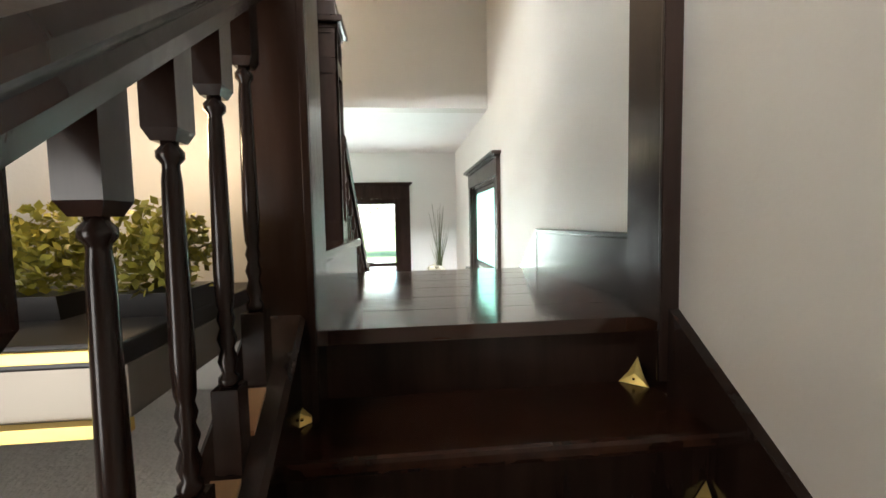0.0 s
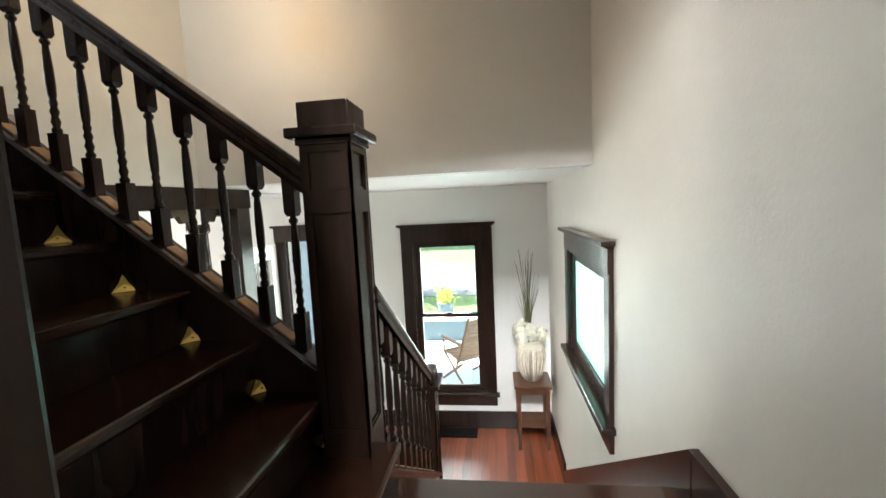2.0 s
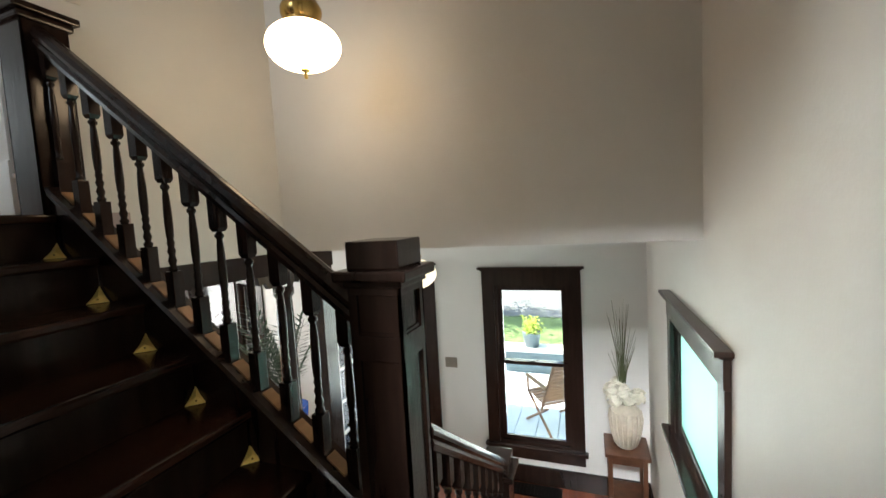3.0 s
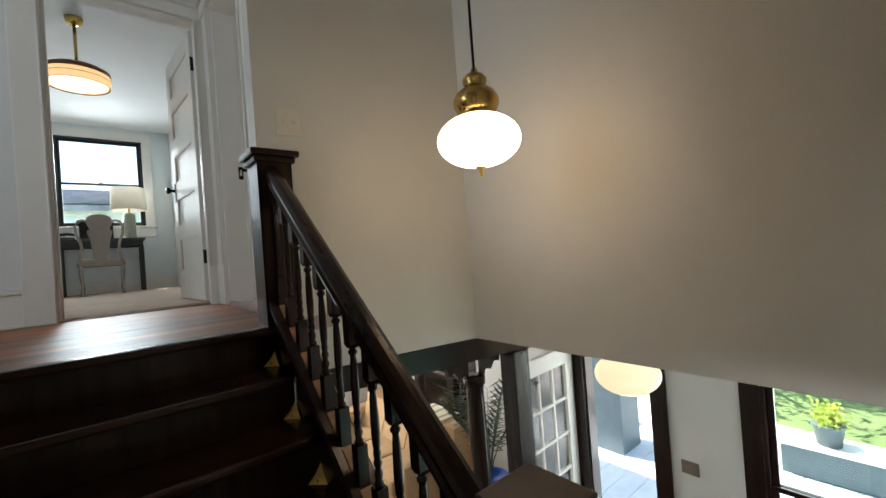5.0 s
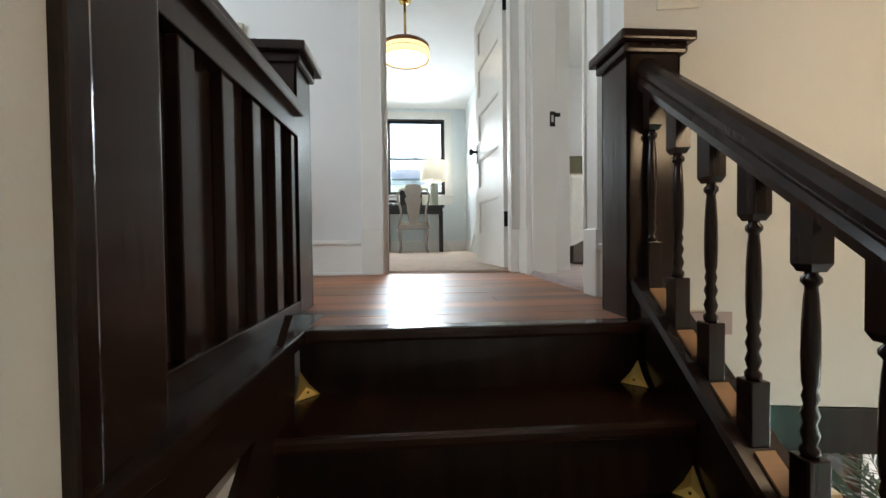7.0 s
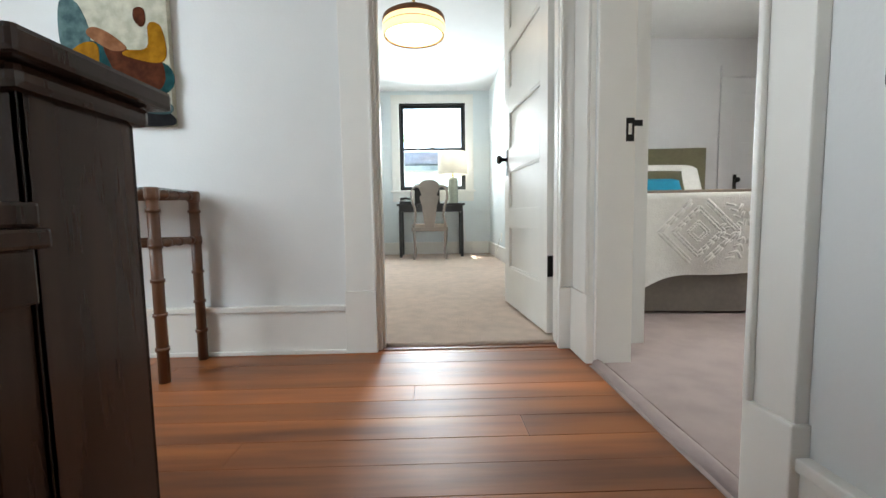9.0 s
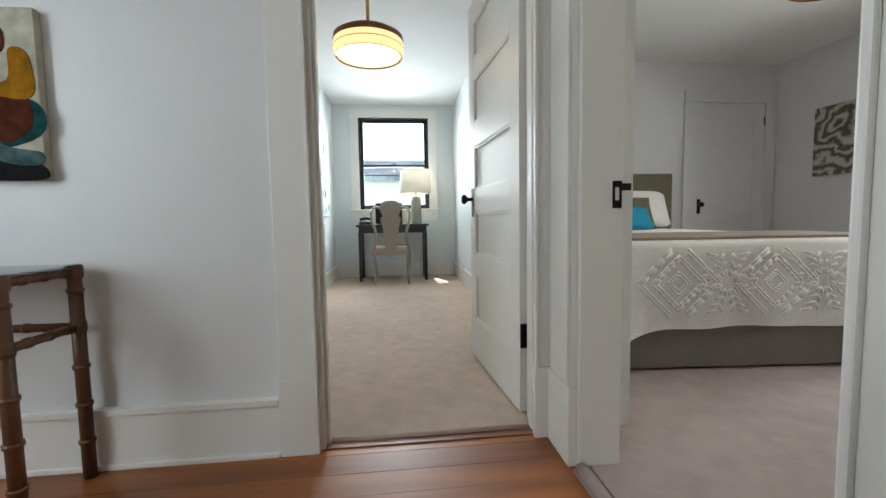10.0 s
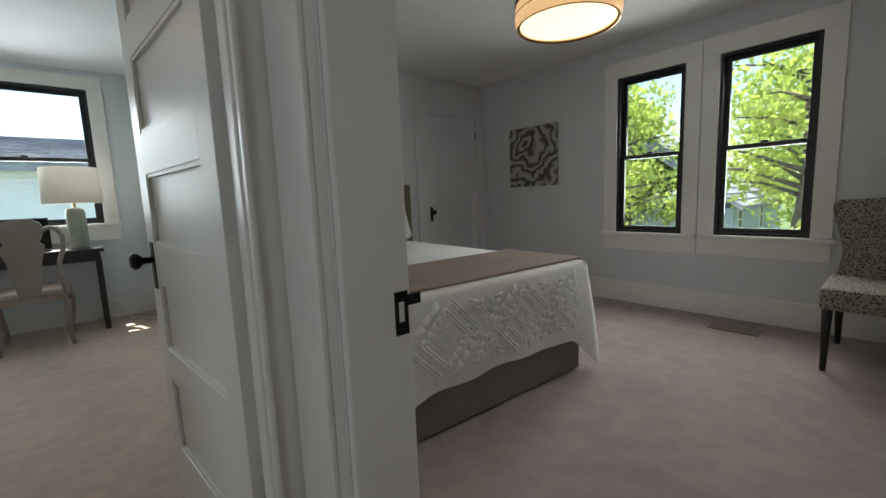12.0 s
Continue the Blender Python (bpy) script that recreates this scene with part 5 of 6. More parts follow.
part("shelf", cube(SX - 0.13, SX + 0.13, SY - 0.13, SY + 0.13, -2.40, -2.385, 0.003), WALNUT, stand)
vase = group_thing("ceramic_vase", "cream ceramic vase with carved ribs on the side table", "vase")
vase.location = (SX, SY, -2.0)
vase.scale = (0.88, 0.88, 1.0)
CER = mat("cream_ceramic", (0.58, 0.52, 0.42), 0.55, grain=0.15, scale=30, bump=0.1)
part("body", lathe([(0.07, 0), (0.085, 0.01), (0.10, 0.06), (0.125, 0.16), (0.135, 0.24), (0.125, 0.30), (0.095, 0.335), (0.085, 0.35), (0.09, 0.365), (0.078, 0.366), (0.07, 0.34)], 28), CER, vase, smooth=True)
for i in range(18):
    a = 2 * math.pi * i / 18
    part("rib", tube([(math.cos(a) * r, math.sin(a) * r, z) for r, z in ((0.093, 0.03), (0.113, 0.09), (0.130, 0.16), (0.141, 0.24), (0.130, 0.30))], 0.010, steps=6), CER, vase, smooth=True)
flowers = group_thing("flower_arrangement", "cream blossoms and tall dry grass in the vase", "flowers")
flowers.location = (SX, SY, -1.66)
rf = random.Random(3)
PETAL = mat("cream_petals", (0.82, 0.78, 0.66), 0.7, grain=0.1, scale=30)
BLADE = mat("dry_green_grass", (0.10, 0.115, 0.05), 0.6, grain=0.3, scale=20)


def blossom(c, r, petals, seed):
    q = random.Random(seed)
    bm = bmesh.new()
    for i in range(petals):
        d = Vector((q.gauss(0, 1), q.gauss(0, 1), q.gauss(0.2, 1))).normalized()
        s = d.cross(Vector((0.3, 0.2, 1))).normalized()
        u = d.cross(s)
        p = Vector(c) + d * r * q.uniform(0.7, 1)
        k = r * 0.45
        vs = [bm.verts.new(p + w) for w in (-s * k, u * k * 0.7 + d * k * 0.4, s * k, -u * k * 0.7 + d * k * 0.3)]
        bm.faces.new(vs)
    lathe([(r * 0.3, -r * 0.7), (r * 0.7, -r * 0.2), (r * 0.7, r * 0.3), (r * 0.2, r * 0.75)], 10, bm, at=c)
    return bm


for i, (x, y, z) in enumerate(((-0.03, 0.08, 0.06), (-0.05, 0.02, 0.13), (0.0, -0.09, 0.08), (0.03, 0.05, 0.15), (-0.06, 0.10, 0.14), (0.02, -0.03, 0.05))):
    part("blossom", blossom((x, y, z), 0.062, 60, i), PETAL, flowers)
for i in range(34):
    a, l = rf.uniform(0, 6.28), rf.uniform(0.42, 0.86)
    lean = rf.uniform(0.02, 0.12)
    part("grass_blade", tube([(0, 0.02, 0), (math.cos(a) * lean * 0.4, 0.02 + math.sin(a) * lean * 0.4, l * 0.6), (math.cos(a) * lean, 0.02 + math.sin(a) * lean, l)], 0.0035, steps=4, taper=0.001), BLADE, flowers)
fv = group_thing("hall_floor_vent", "dark floor register below the hall window", "floor vent")
part("vent_frame", cube(3.30, 3.46, -3.02, -2.55, LOW, LOW + 0.008, 0.002), BLACKMETAL, fv)
for i in range(14):
    part("slat", cube(3.315, 3.445, -3.0 + 0.032 * i, -2.988 + 0.032 * i, LOW + 0.008, LOW + 0.012), BLACKMETAL, fv)
sp = group_thing("hall_switch_plate", "bronze light switch plate on the hall wall", "light switch")
part("cover_plate", cube(3.49, 3.497, -2.065, -1.945, -1.545, -1.445, 0.002), GREYPLATE, sp)
for y in (-2.035, -1.975):
    part("toggle", cube(3.482, 3.49, y - 0.005, y + 0.005, -1.505, -1.49, 0.001), GREYPLATE, sp)
hl = group_thing("hall_ceiling_lamp", "lit milk-glass bowl ceiling lamp with brass canopy", "ceiling lamp")
hl.location = (2.25, -2.21, -0.575)
part("glass_bowl", lathe([(0.158 * math.cos(radians(q)), 0.132 + 0.102 * math.sin(radians(q))) for q in range(-86, 68, 7)], 64), BOWL, hl, smooth=True)
part("canopy", lathe([(0.06, 0.23), (0.066, 0.25), (0.045, 0.29), (0.045, 0.33), (0.09, 0.35), (0.095, 0.365)], 28), BRASS, hl, smooth=True)

# ---- living room ----
TAN = mat("tan_linen", (0.45, 0.29, 0.15), 0.9, grain=0.15, scale=40, bump=0.25, bump_scale=200)
sofa = group_thing("sofa", "tan fabric sofa with a striped throw below the windows", "sofa")
part("base", cube(2.42, 3.3, 0.28, 2.3, LOW + 0.1, LOW + 0.32, 0.03), TAN, sofa)
part("backrest", cube(3.12, 3.42, 0.28, 2.3, LOW + 0.3, LOW + 0.86, 0.07), TAN, sofa)
for y in (0.28, 2.12):
    part("arm", cube(2.42, 3.36, y - 0.03, y + 0.2, LOW + 0.1, LOW + 0.70, 0.07), TAN, sofa)
for y in (0.49, 1.03, 1.57):
    part("seat_cushion", cube(2.40, 3.0, y, y + 0.53, LOW + 0.31, LOW + 0.48, 0.045), TAN, sofa)
    part("back_cushion", prism([(2.92, LOW + 0.47), (3.13, LOW + 0.47), (3.2, LOW + 0.87), (3.06, LOW + 0.88)], "y", y, y + 0.52), TAN, sofa)
for x in (2.5, 3.25):
    for y in (0.35, 2.22):
        part("leg", cube(x - 0.03, x + 0.03, y - 0.03, y + 0.03, LOW, LOW + 0.11, 0.004), BLACKWOOD, sofa)
throw = group_thing("striped_throw", "pale striped throw over the sofa back", "throw blanket")
CLOTHS = (mat("pale_throw_cloth", (0.66, 0.58, 0.44), 0.9, grain=0.1, scale=40, bump=0.3, bump_scale=200), mat("brown_throw_stripe", (0.36, 0.25, 0.14), 0.9, grain=0.1, scale=40, bump=0.3, bump_scale=200))
for i in range(9):
    y = 0.5 + 0.055 * i
    part("stripe", boxes((3.03, 3.40, y, y + 0.055, LOW + 0.882, LOW + 0.895), (3.02, 3.035, y, y + 0.055, LOW + 0.55, LOW + 0.885)), CLOTHS[1 if i % 3 == 1 else 0], throw)
rug = group_thing("area_rug", "pale living room rug on wooden boards", "rug")
part("pile", cube(0.6, 2.9, -0.9, 1.6, LOW, LOW + 0.012, 0.004), mat("pale_rug", (0.52, 0.50, 0.47), 0.95, grain=0.2, scale=10, bump=0.5, bump_scale=300), rug)

POT = mat("blue_glazed_pot", (0.01, 0.09, 0.55), 0.2, grain=0.15, scale=20, coat=0.5)
LEAF = mat("dark_green_leaf", (0.022, 0.055, 0.022), 0.45, grain=0.4, scale=12)
palm = group_thing("potted_palm", "dark green palm in a blue glazed pot on a stand", "potted palm")
palm.location = (2.60, -0.80, LOW)
part("pot", lathe([(0.10, 0.70), (0.13, 0.76), (0.155, 0.86), (0.16, 0.95), (0.145, 0.95), (0.14, 0.92)], 24), POT, palm, "blue glazed pot", smooth=True)
part("pot_stand", lathe([(0.16, 0), (0.15, 0.03), (0.05, 0.06), (0.05, 0.65), (0.13, 0.68), (0.13, 0.702)], 20), BLACKWOOD, palm)
rp = random.Random(5)
for i in range(16):
    a, l, lean = rp.uniform(0, 6.28), rp.uniform(0.6, 1.0), rp.uniform(0.15, 0.42)
    pts = [Vector((math.cos(a) * lean * t ** 1.6, math.sin(a) * lean * t ** 1.6, 0.92 + l * 1.0 * t - 0.25 * lean * t * t)) for t in (0, 0.2, 0.4, 0.6, 0.8, 1.0)]
    bm = tube(pts, 0.006, steps=5, taper=0.002)
    for j in range(12):
        t = 0.35 + 0.65 * j / 11
        p = Vector((math.cos(a) * lean * t ** 1.6, math.sin(a) * lean * t ** 1.6, 0.92 + l * 1.0 * t - 0.25 * lean * t * t))
        for s in (-1, 1):
            side = Vector((-math.sin(a) * s, math.cos(a) * s, 0.25 + rp.uniform(-0.15, 0.15))).normalized()
            d = Vector((math.cos(a), math.sin(a), 0.3)) * 0.35 + side
            tip = p + d.normalized() * rp.uniform(0.13, 0.2)
            w = d.cross(Vector((0, 0, 1))).normalized() * 0.012
            m = p.lerp(tip, 0.5)
            bm.faces.new([bm.verts.new(v) for v in (p, m + w, tip, m - w)])
    part("frond", bm, LEAF, palm)

# ---- back room beside the back stairs ----
shelf = group_thing("wall_shelf", "dark shelf with gold edges on the back room wall", "shelf")
shelf.location = (0, 0.115, 0)
part("top_board", cube(-0.62, -0.205, -2.98, -2.0, -1.145, -1.12, 0.003), BLACKWOOD, shelf)
part("gold_edge", cube(-0.626, -0.62, -2.98, -2.0, -1.137, -1.125, 0.001), BRIGHT_BRASS, shelf, "gold metal edge")
part("box_front", cube(-0.61, -0.205, -2.98, -2.0, -1.20, -1.145, 0.002), GREYPLATE, shelf)
part("gold_edge", cube(-0.622, -0.605, -2.98, -2.0, -1.214, -1.20, 0.001), BRIGHT_BRASS, shelf, "gold metal edge")
BOXLEAF = mat("boxwood_leaf", (0.22, 0.24, 0.025), 0.45, grain=0.45, scale=30, second=(0.52, 0.46, 0.07))
for n, (x, y) in enumerate(((-0.46, -2.93), (-0.46, -2.79), (-0.47, -2.64), (-0.46, -2.46))):
    e = group_thing("boxwood_planter", "small yellow-green boxwood in a dark planter", "plant", group="boxwood planters")
    e.location = (x, y + 0.115, -1.12)
    part("planter", prism([(-0.045, 0), (0.045, 0), (0.05, 0.03), (-0.05, 0.03)], "y", -0.05, 0.05), BLACKWOOD, e)
    bm = bmesh.new()
    q = random.Random(n)
    for i in range(900):
        d = Vector((q.gauss(0, 1), q.gauss(0, 1), q.gauss(0, 1))).normalized() * q.uniform(0.35, 1) * (0.8 + 0.3 * q.random())
        p = Vector((d.x * 0.075, d.y * 0.075, 0.078 + d.z * 0.072))
        s = Vector((q.gauss(0, 1), q.gauss(0, 1), q.gauss(0, 1))).normalized() * 0.008
        u = s.cross(Vector((q.gauss(0, 1), q.gauss(0, 1), q.gauss(0, 1)))).normalized() * 0.005
        bm.faces.new([bm.verts.new(p + v) for v in (-s, u, s, -u)])
    part("foliage", bm, BOXLEAF, e, "dense small boxwood leaves")
sconce = group_thing("wall_sconce", "small lit brass wall sconce above the shelf", "wall lamp")
sconce.location = (0, 0.115, 0)
part("arm", tube([(-0.205, -2.74, -0.72), (-0.36, -2.74, -0.72), (-0.40, -2.74, -0.76)], 0.008), BRASS, sconce, smooth=True)
part("shade", lathe([(0.045, 0.0), (0.047, 0.002), (0.026, 0.06), (0.01, 0.07)], 18, at=(-0.40, -2.74, -0.825)), BRIGHT_BRASS, sconce, "small brass cone shade", smooth=True)
part("back_plate", lathe([(0.03, 0), (0.03, 0.006)], 16, at=(-0.23, -2.74, -0.72)), BRASS, sconce)
cab = group_thing("white_cabinet", "white cabinet below the shelf in the back room", "cabinet")
cab.location = (0, 0.115, 0)
part("carcass", cube(-0.74, -0.21, -2.98, -2.0, LOW, -1.36, 0.004), TRIM, cab)
for i in range(2):
    part("cabinet_door", cube(-0.76, -0.74, -2.96 + 0.48 * i, -2.51 + 0.48 * i, LOW + 0.1, -1.42, 0.004), TRIM, cab)
    part("worktop", cube(-0.77, -0.21, -2.982, -2.0, -1.36, -1.33, 0.004), QUILT, cab) if i == 0 else None

# ---- outside ----
GRASS = mat("lawn_grass", (0.13, 0.19, 0.06), 0.9, grain=0.5, scale=3, bump=0.5, bump_scale=60)
structure("ground", boxes((-300, 300, -300, 300, -3.2, -3.0)), GRASS, "mown green lawn round the house", "lawn")
CONCRETE = mat("pale_concrete", (0.60, 0.59, 0.56), 0.9, grain=0.12, scale=4, bump=0.3, bump_scale=40)
ASPHALT = mat("worn_asphalt", (0.12, 0.12, 0.12), 0.9, grain=0.25, scale=5, bump=0.4, bump_scale=60)
structure("pavement", boxes((6.75, 8.5, -60, 60, -3.0, -2.97)), CONCRETE, "pale concrete front walk", "pavement")
structure("driveway", boxes((-6, 20.0, -7.9, -3.9, -3.0, -2.985)), CONCRETE, "pale concrete drive along the side of the house", "driveway")
structure("road", boxes((11.2, 18, -60, 60, -3.0, -2.98)), ASPHALT, "grey asphalt street", "road")
PORCHGREY = mat("grey_porch_paint", (0.58, 0.64, 0.68), 0.5, grain=0.12, scale=8, bump=0.05)
SLATE = mat("slate_blue_paint", (0.09, 0.125, 0.145), 0.55, grain=0.12, scale=10)
porch = tagged(new("porch"), "grey painted porch floor with slate-blue half wall and columns", "porch", kind="structure")
for i in range(40):
    part("floor_board", cube(3.62, 6.6, -4.4 + 0.25 * i, -4.156 + 0.25 * i, -2.72, -2.68, 0.003), PORCHGREY, porch)
part("half_wall", cube(6.35, 6.5, -4.4, -1.95, -2.68, -2.32), SLATE, porch)
part("wall_cap", cube(6.28, 6.58, -4.45, -1.9, -2.32, -2.26, 0.006), TRIM, porch)
part("half_wall", cube(6.35, 6.5, 0.1, 1.1, -2.68, -1.95), SLATE, porch)
part("wall_cap", cube(6.28, 6.58, 0.1, 1.15, -1.95, -1.89, 0.006), TRIM, porch)
part("column", cube(5.45, 5.95, -0.45, 0.05, -2.68, -0.35, 0.01), SLATE, porch)
part("porch_skirt", cube(6.605, 6.65, -4.4, 5.6, -3.1, -2.72), SLATE, porch)
lantern = group_thing("red_lantern", "small red lantern hanging from a bracket on the porch wall", "lantern")
RED = mat("red_enamel", (0.55, 0.02, 0.03), 0.4, grain=0.1, scale=30)
part("body", lathe([(0.03, -2.48), (0.055, -2.465), (0.058, -2.30), (0.05, -2.24), (0.025, -2.21), (0.02, -2.18)], 20, at=(6.2, 0.34, 0)), RED, lantern, smooth=True)
part("handle", tube([(6.2, 0.30, -2.24), (6.2, 0.29, -2.15), (6.2, 0.34, -2.06), (6.2, 0.39, -2.15), (6.2, 0.38, -2.24)], 0.006), BLACKMETAL, lantern, smooth=True)
part("bracket", tube([(6.355, 0.34, -2.03), (6.25, 0.34, -2.03), (6.2, 0.34, -2.045), (6.19, 0.34, -2.066)], 0.008), BLACKMETAL, lantern, smooth=True)
pc = group_thing("slatted_porch_chair", "folding wooden slatted chair standing on the porch", "chair")
pc.matrix_world = pose(4.75, -2.86, -2.68, 0, 0, 125)
CHAIRWOOD = mat("warm_teak", (0.24, 0.115, 0.055), 0.5, grain=0.4, scale=14)
for i in range(11):
    z = 0.42 + 0.048 * i
    part("back_slat", cube(-0.22, 0.22, 0.17 + 0.024 * i, 0.185 + 0.024 * i, z, z + 0.034, 0.003), CHAIRWOOD, pc)
for i in range(7):
    part("seat_slat", cube(-0.22, 0.22, -0.26 + 0.06 * i, -0.215 + 0.06 * i, 0.38 - 0.006 * i, 0.395 - 0.006 * i, 0.003), CHAIRWOOD, pc)
for x in (-0.235, 0.235):
    part("back_post", tube([(x, 0.10, 0.28), (x, 0.44, 0.97)], 0.017, steps=6), CHAIRWOOD, pc)
    part("front_leg", tube([(x, 0.25, 0.36), (x, -0.28, 0.0)], 0.017, steps=6), CHAIRWOOD, pc)
    part("rear_leg", tube([(x * 0.92, -0.25, 0.38), (x * 0.92, 0.33, 0.0)], 0.017, steps=6), CHAIRWOOD, pc)
    part("armrest", cube(x - 0.025, x + 0.025, -0.26, 0.24, 0.58, 0.60, 0.004), CHAIRWOOD, pc)
    part("arm_post", tube([(x, -0.22, 0.38), (x, -0.22, 0.58)], 0.013, steps=6), CHAIRWOOD, pc)
LITLEAF = mat("sunlit_leaf", (0.24, 0.33, 0.06), 0.55, grain=0.5, scale=4, second=(0.48, 0.54, 0.13))
translucent(LITLEAF, 0.55, (0.55, 0.66, 0.14))
FLOWER = mat("yellow_flower", (0.75, 0.55, 0.04), 0.6)


def leaf_cloud(centres, n, size, seed, flat=0.6):
    """Many small leaves scattered round branch ends."""
    q = np.random.RandomState(seed)
    c = np.array([p for p, _ in centres])[q.randint(len(centres), size=n)]
    r = np.array([s for _, s in centres])[q.randint(len(centres), size=n)]
    pos = c + q.normal(size=(n, 3)) * r[:, None] * 0.5
    a = q.normal(size=(n, 3))
    a /= np.linalg.norm(a, axis=1)[:, None]
    b = np.cross(a, q.normal(size=(n, 3)))
    b /= np.linalg.norm(b, axis=1)[:, None]
    s = size * q.uniform(0.6, 1.3, size=(n, 1))
    quad = np.stack([pos - a * s, pos + b * s * 0.45, pos + a * s, pos - b * s * 0.45], 1).reshape(-1, 3)
    me = bpy.data.meshes.new("leaves")
    me.from_pydata(quad.tolist(), [], np.arange(4 * n).reshape(n, 4).tolist())
    return me


def pot_plant(at, label):
    e = group_thing("porch_pot_plant", label, "potted plant")
    e.location = at
    part("pot", lathe([(0.11, 0), (0.14, 0.2), (0.15, 0.21), (0.15, 0.24), (0.13, 0.24)], 18), SLATE, e, smooth=True)
    me = leaf_cloud([((0, 0, 0.3), 0.13), ((0.08, 0.05, 0.34), 0.1), ((-0.08, -0.04, 0.33), 0.1)], 500, 0.035, 5)
    me.materials.append(LITLEAF)
    ob = new("foliage", me)
    ob.parent = e
    part("blossom", blossom((0.05, -0.06, 0.40), 0.035, 20, 2), FLOWER, e)


pot_plant((6.43, -3.3, -2.26), "flowering plant in a slate pot on the porch wall")
pot_plant((6.43, -2.38, -2.26), "flowering plant in a slate pot on the porch wall")
BARK = mat("grey_bark", (0.10, 0.08, 0.06), 0.9, grain=0.4, scale=8, stretch=(1, 1, 0.2), bump=0.5, bump_scale=20)


def tree(at, height, spread, leaves, seed, size=0.11, low=0.3):
    """A tapered trunk, forking limbs, and leaves gathered round the limb ends."""
    e = group_thing("tree", "leafy green tree with grey bark on the lawn", "tree", group="garden trees")
    e.location = at
    q = random.Random(seed)
    bm = tube([(0, 0, 0), (q.uniform(-0.1, 0.1), q.uniform(-0.1, 0.1), height * 0.35), (q.uniform(-0.3, 0.3), q.uniform(-0.3, 0.3), height * 0.8)], height * 0.03, None, 10, height * 0.008)
    part("trunk", bm, BARK, e, smooth=True)
    ends = []
    limbs = bmesh.new()
    for i in range(26):
        h = height * (low + (0.95 - low) * i / 25)
        a = q.uniform(0, 6.28)
        l = spread * q.uniform(0.55, 1.0) * (1.0 - 0.45 * (i / 25))
        p0 = Vector((0, 0, h * 0.9))
        p1 = p0 + Vector((math.cos(a) * l * 0.5, math.sin(a) * l * 0.5, l * 0.22))
        p2 = p0 + Vector((math.cos(a + 0.2) * l, math.sin(a + 0.2) * l, l * 0.28))
        tube([p0, p1, p2], height * 0.007, limbs, 5, 0.008)
        for k in range(5):
            f = 0.4 + 0.15 * k
            c = p0.lerp(p2, f) + Vector((q.gauss(0, 0.25), q.gauss(0, 0.25), q.gauss(0.1, 0.2))) * spread * 0.35
            ends.append((tuple(c), spread * q.uniform(0.10, 0.24)))
    part("limb", limbs, BARK, e, smooth=True)
    me = leaf_cloud(ends, leaves, size, seed)
    me.materials.append(LITLEAF)
    crown = new("crown", me)
    crown.parent = e


tree((10.2, 0.3, -3.0), 7.0, 2.5, 3600, 1, 0.085, 0.35)
tree((10.9, 4.7, -3.0), 8.0, 2.9, 4200, 2, 0.09, 0.45)
tree((19.5, -5.6, -3.0), 8.5, 3.4, 16000, 3, 0.13)
tree((19.5, 7.5, -3.0), 9.0, 3.6, 16000, 4, 0.13)
tree((-3.0, 17.0, -3.0), 9.0, 3.2, 14000, 5, 0.12)
tree((5.5, 19.0, -3.0), 10.0, 3.4, 14000, 6, 0.12)
tree((26.0, 1.5, -3.0), 10.0, 5.0, 7000, 8, 0.18)

SIDING = mat("white_siding", (0.88, 0.88, 0.95), 0.6, grain=0.06, scale=6)
SHINGLE = mat("grey_shingle", (0.32, 0.32, 0.36), 0.9, grain=0.45, scale=14, bump=0.4, bump_scale=30)


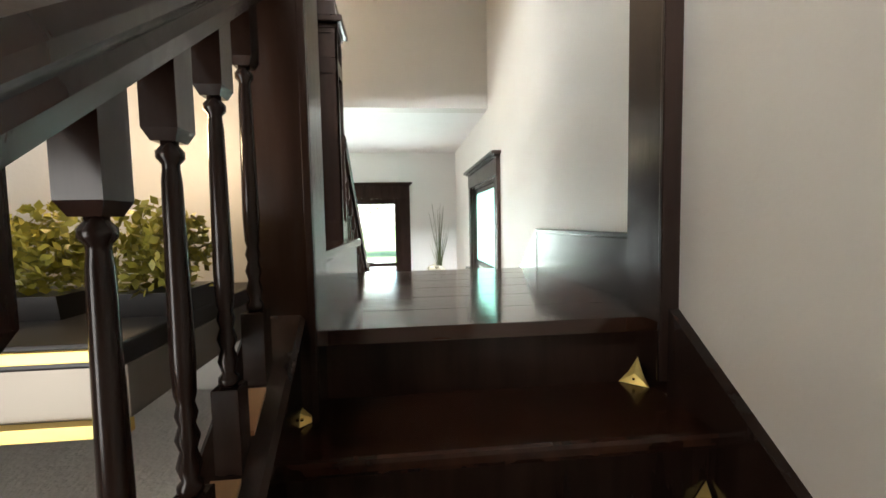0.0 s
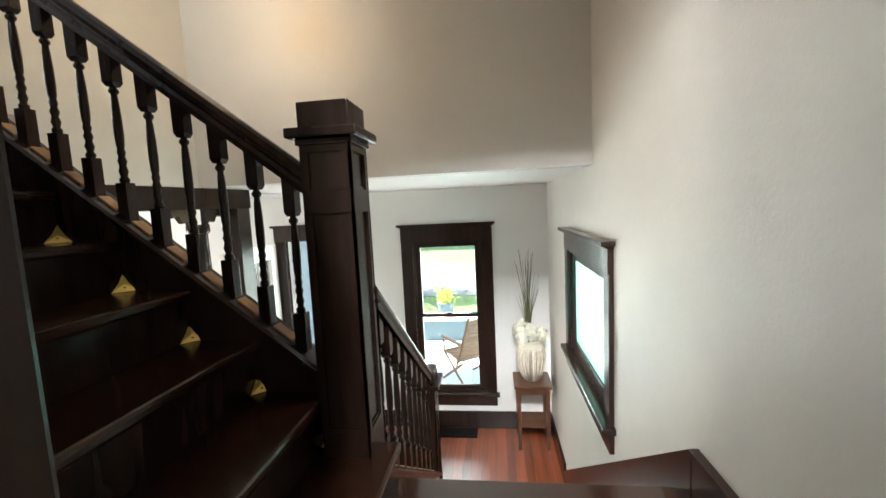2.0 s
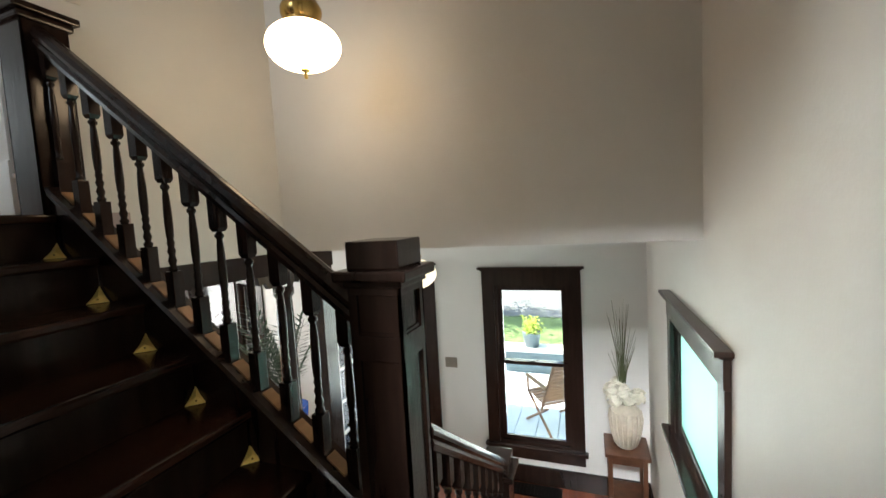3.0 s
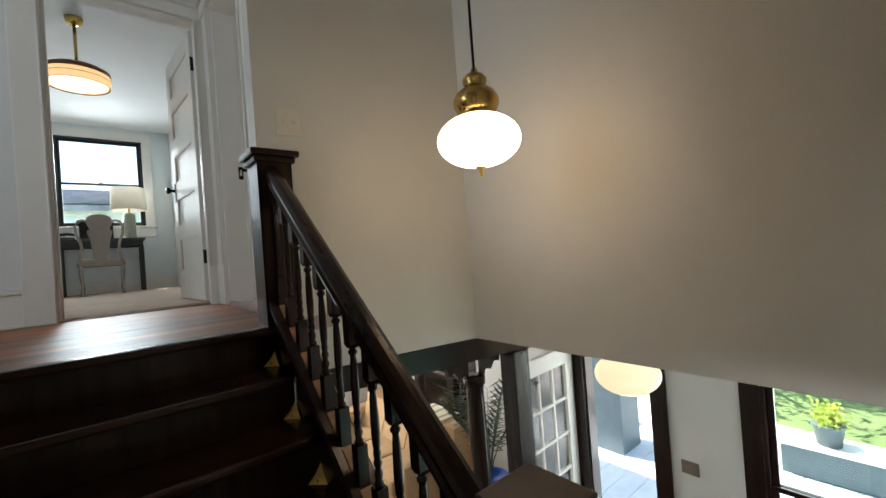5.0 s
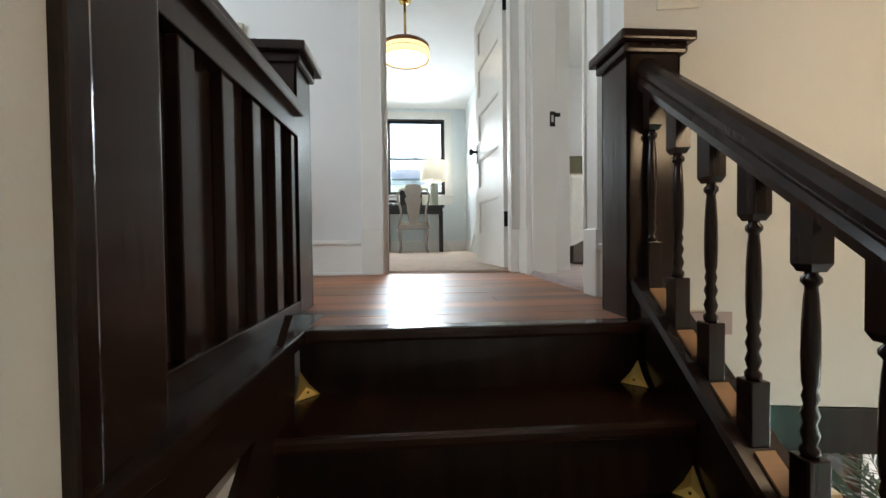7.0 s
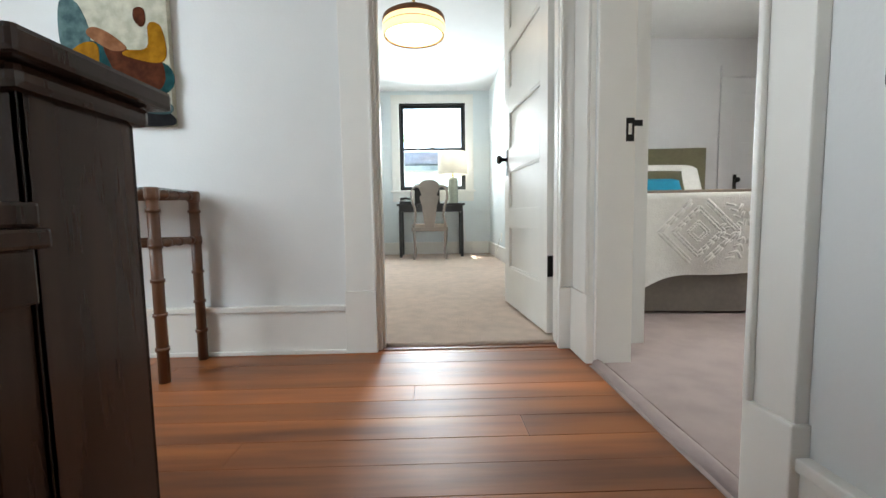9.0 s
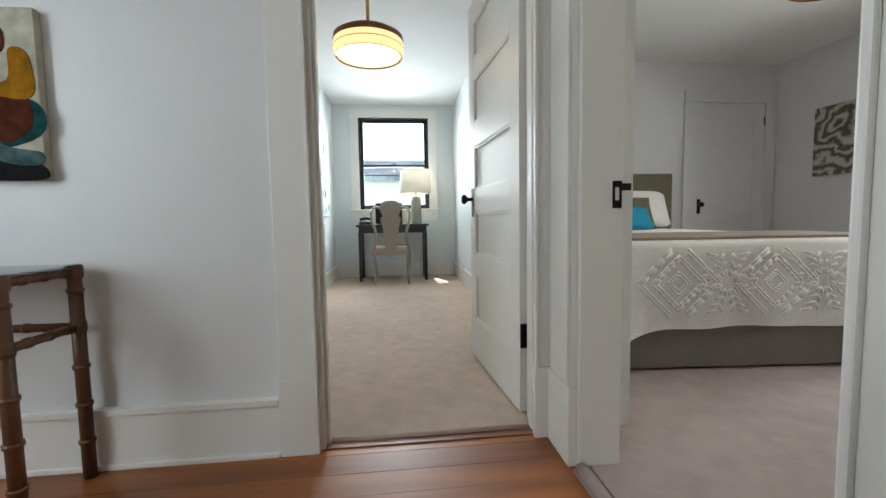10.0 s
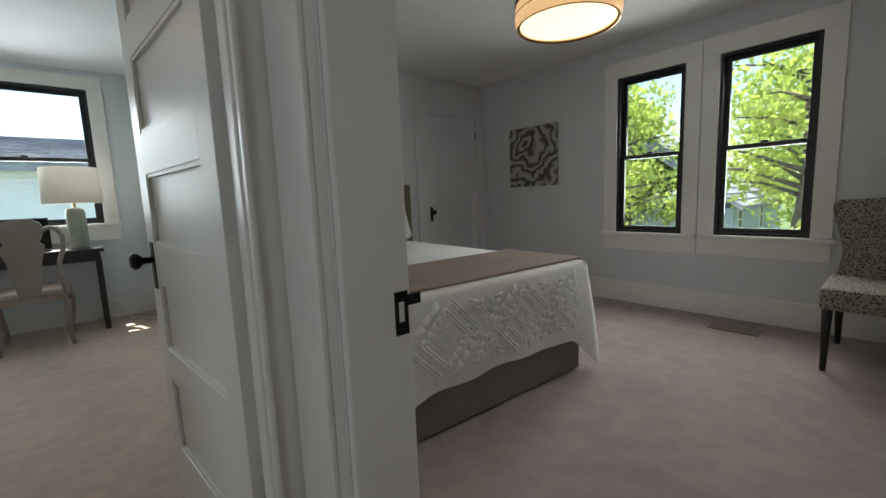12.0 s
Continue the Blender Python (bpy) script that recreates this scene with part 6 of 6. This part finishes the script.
def house(x0, x1, y0, y1, eave, ridge, label, wall, along="x"):
    """A clapboard house: boards, gable roof with overhang, windows with frames, a door-less garden side."""
    e = group_thing("neighbour_house", label, "house")
    part("wall", boxes((x0, x1, y0, y1, -3.0, eave)), wall, e)
    bm = bmesh.new()
    z = -2.8
    while z < eave - 0.05:
        box(bm, x0 - 0.02, x1 + 0.02, y0 - 0.025, y0, z, z + 0.10)
        box(bm, x0 - 0.025, x0, y0, y1, z, z + 0.10)
        box(bm, x0 - 0.02, x1 + 0.02, y1, y1 + 0.025, z, z + 0.10)
        z += 0.115
    tagged(part("siding_boards", bm, wall, e), kind="stuff")
    ym = (y0 + y1) / 2
    part("roof", prism([(y0 - 0.4, eave - 0.1), (ym, ridge), (y1 + 0.4, eave - 0.1), (y1 + 0.4, eave + 0.05), (ym, ridge + 0.16), (y0 - 0.4, eave + 0.05)], "x", x0 - 0.4, x1 + 0.4), SHINGLE, e)
    bm = bmesh.new()
    n = 14
    for i in range(n):
        f0, f1 = i / n, (i + 1) / n
        ya, yb = y0 - 0.4 + (ym - y0 + 0.4) * f0, y0 - 0.4 + (ym - y0 + 0.4) * f1
        za, zb = eave + 0.05 + (ridge + 0.11 - eave) * f0, eave + 0.05 + (ridge + 0.11 - eave) * f1
        prism([(ya - 0.03, za + 0.03), (yb, zb + 0.005), (yb, zb + 0.02), (ya - 0.03, za + 0.05)], "x", x0 - 0.4, x1 + 0.4, bm)
    tagged(part("shingle_courses", bm, SHINGLE, e), kind="stuff")
    for wx in np.linspace(x0 + 1.0, x1 - 1.0, 3):
        w = part("window", boxes((wx - 0.4, wx - 0.33, y0 - 0.05, y0, -1.0, 0.4), (wx + 0.33, wx + 0.4, y0 - 0.05, y0, -1.0, 0.4), (wx - 0.33, wx + 0.33, y0 - 0.05, y0, 0.33, 0.4), (wx - 0.33, wx + 0.33, y0 - 0.05, y0, -1.0, -0.93), (wx - 0.33, wx + 0.33, y0 - 0.045, y0, -0.33, -0.28)), TRIM, e)
        part("pane", cube(wx - 0.33, wx + 0.33, y0 - 0.03, y0 - 0.026, -0.93, 0.33), BLACKFRAME, w)
    part("chimney", cube(x0 + 1.0, x0 + 1.6, ym - 0.3, ym + 0.3, eave, ridge + 0.7), mat("red_brick", (0.30, 0.12, 0.08), 0.8, grain=0.3, scale=20), e)


house(-6.0, 6.0, 10.5, 16.0, 2.0, 2.75, "white clapboard house with grey shingle roof next door", SIDING)
house(-3.0, 22.0, -13.0, -8.0, 2.5, 4.0, "pale mint clapboard house beyond the side yard", mat("mint_siding", (0.66, 0.80, 0.78), 0.6, grain=0.08, scale=6))
house(20.0, 30.0, 3.5, 12.0, 0.2, 3.5, "pale blue-grey clapboard house across the lawn", mat("blue_grey_siding", (0.40, 0.47, 0.52), 0.6, grain=0.08, scale=6))

# ---- floor boards, last ----
hall_floor = tagged(new("floor_hall"), "worn red-brown wooden floorboards of the upper hall", "floor", kind="structure")
rb = random.Random(11)
y, k = EDGE + 0.06, 0
while y < -0.001:
    wdt = min(0.112, -y)
    cuts = sorted([-2.1, 0.86] + [rb.uniform(-1.6, 0.5) for _ in range(2)])
    for a, b in zip(cuts, cuts[1:]):
        part("floorboard", cube(a + 0.0006, b - 0.0006, y + 0.0006, y + wdt - 0.0006, -0.014, rb.uniform(-0.001, 0.0), 0.001), PLANK, hall_floor)
    y += 0.112
y = -3.0
while y < EDGE + 0.055:
    part("floorboard", cube(-2.1, -0.205, y + 0.001, min(y + 0.087, EDGE + 0.06), -0.014, 0, 0.0012), PLANK, hall_floor)
    y += 0.088
part("threshold", cube(0.0, 0.8, 0.0, 0.05, -0.014, 0.004, 0.003), PLANK, hall_floor)
part("carpet_edge", tube([(0.02, 0.055, 0.004), (0.4, 0.052, 0.006), (0.78, 0.055, 0.004)], 0.012), CARPET, hall_floor, smooth=True)
part("carpet_strip", cube(0.84, 0.93, -1.012, -0.228, -0.012, 0.004, 0.003), BEDCARPET, hall_floor)
part("carpet_edge", tube([(0.87, -1.012, 0.003), (0.872, -0.85, 0.004), (0.866, -0.7, 0.006), (0.873, -0.55, 0.003), (0.867, -0.4, 0.006), (0.87, -0.228, 0.003)], 0.021), BEDCARPET, hall_floor, smooth=True)
lower_floor = tagged(new("floor_entrance"), "cherry-red wooden floorboards of the entrance hall", "floor", kind="structure")
for i in range(58):
    yy = -3.74 + 0.075 * i
    part("floorboard", cube(0.8, 3.497, yy + 0.0008, yy + 0.0742, LOW - 0.014, LOW - 0.0005, 0.001), HALLPLANK, lower_floor)
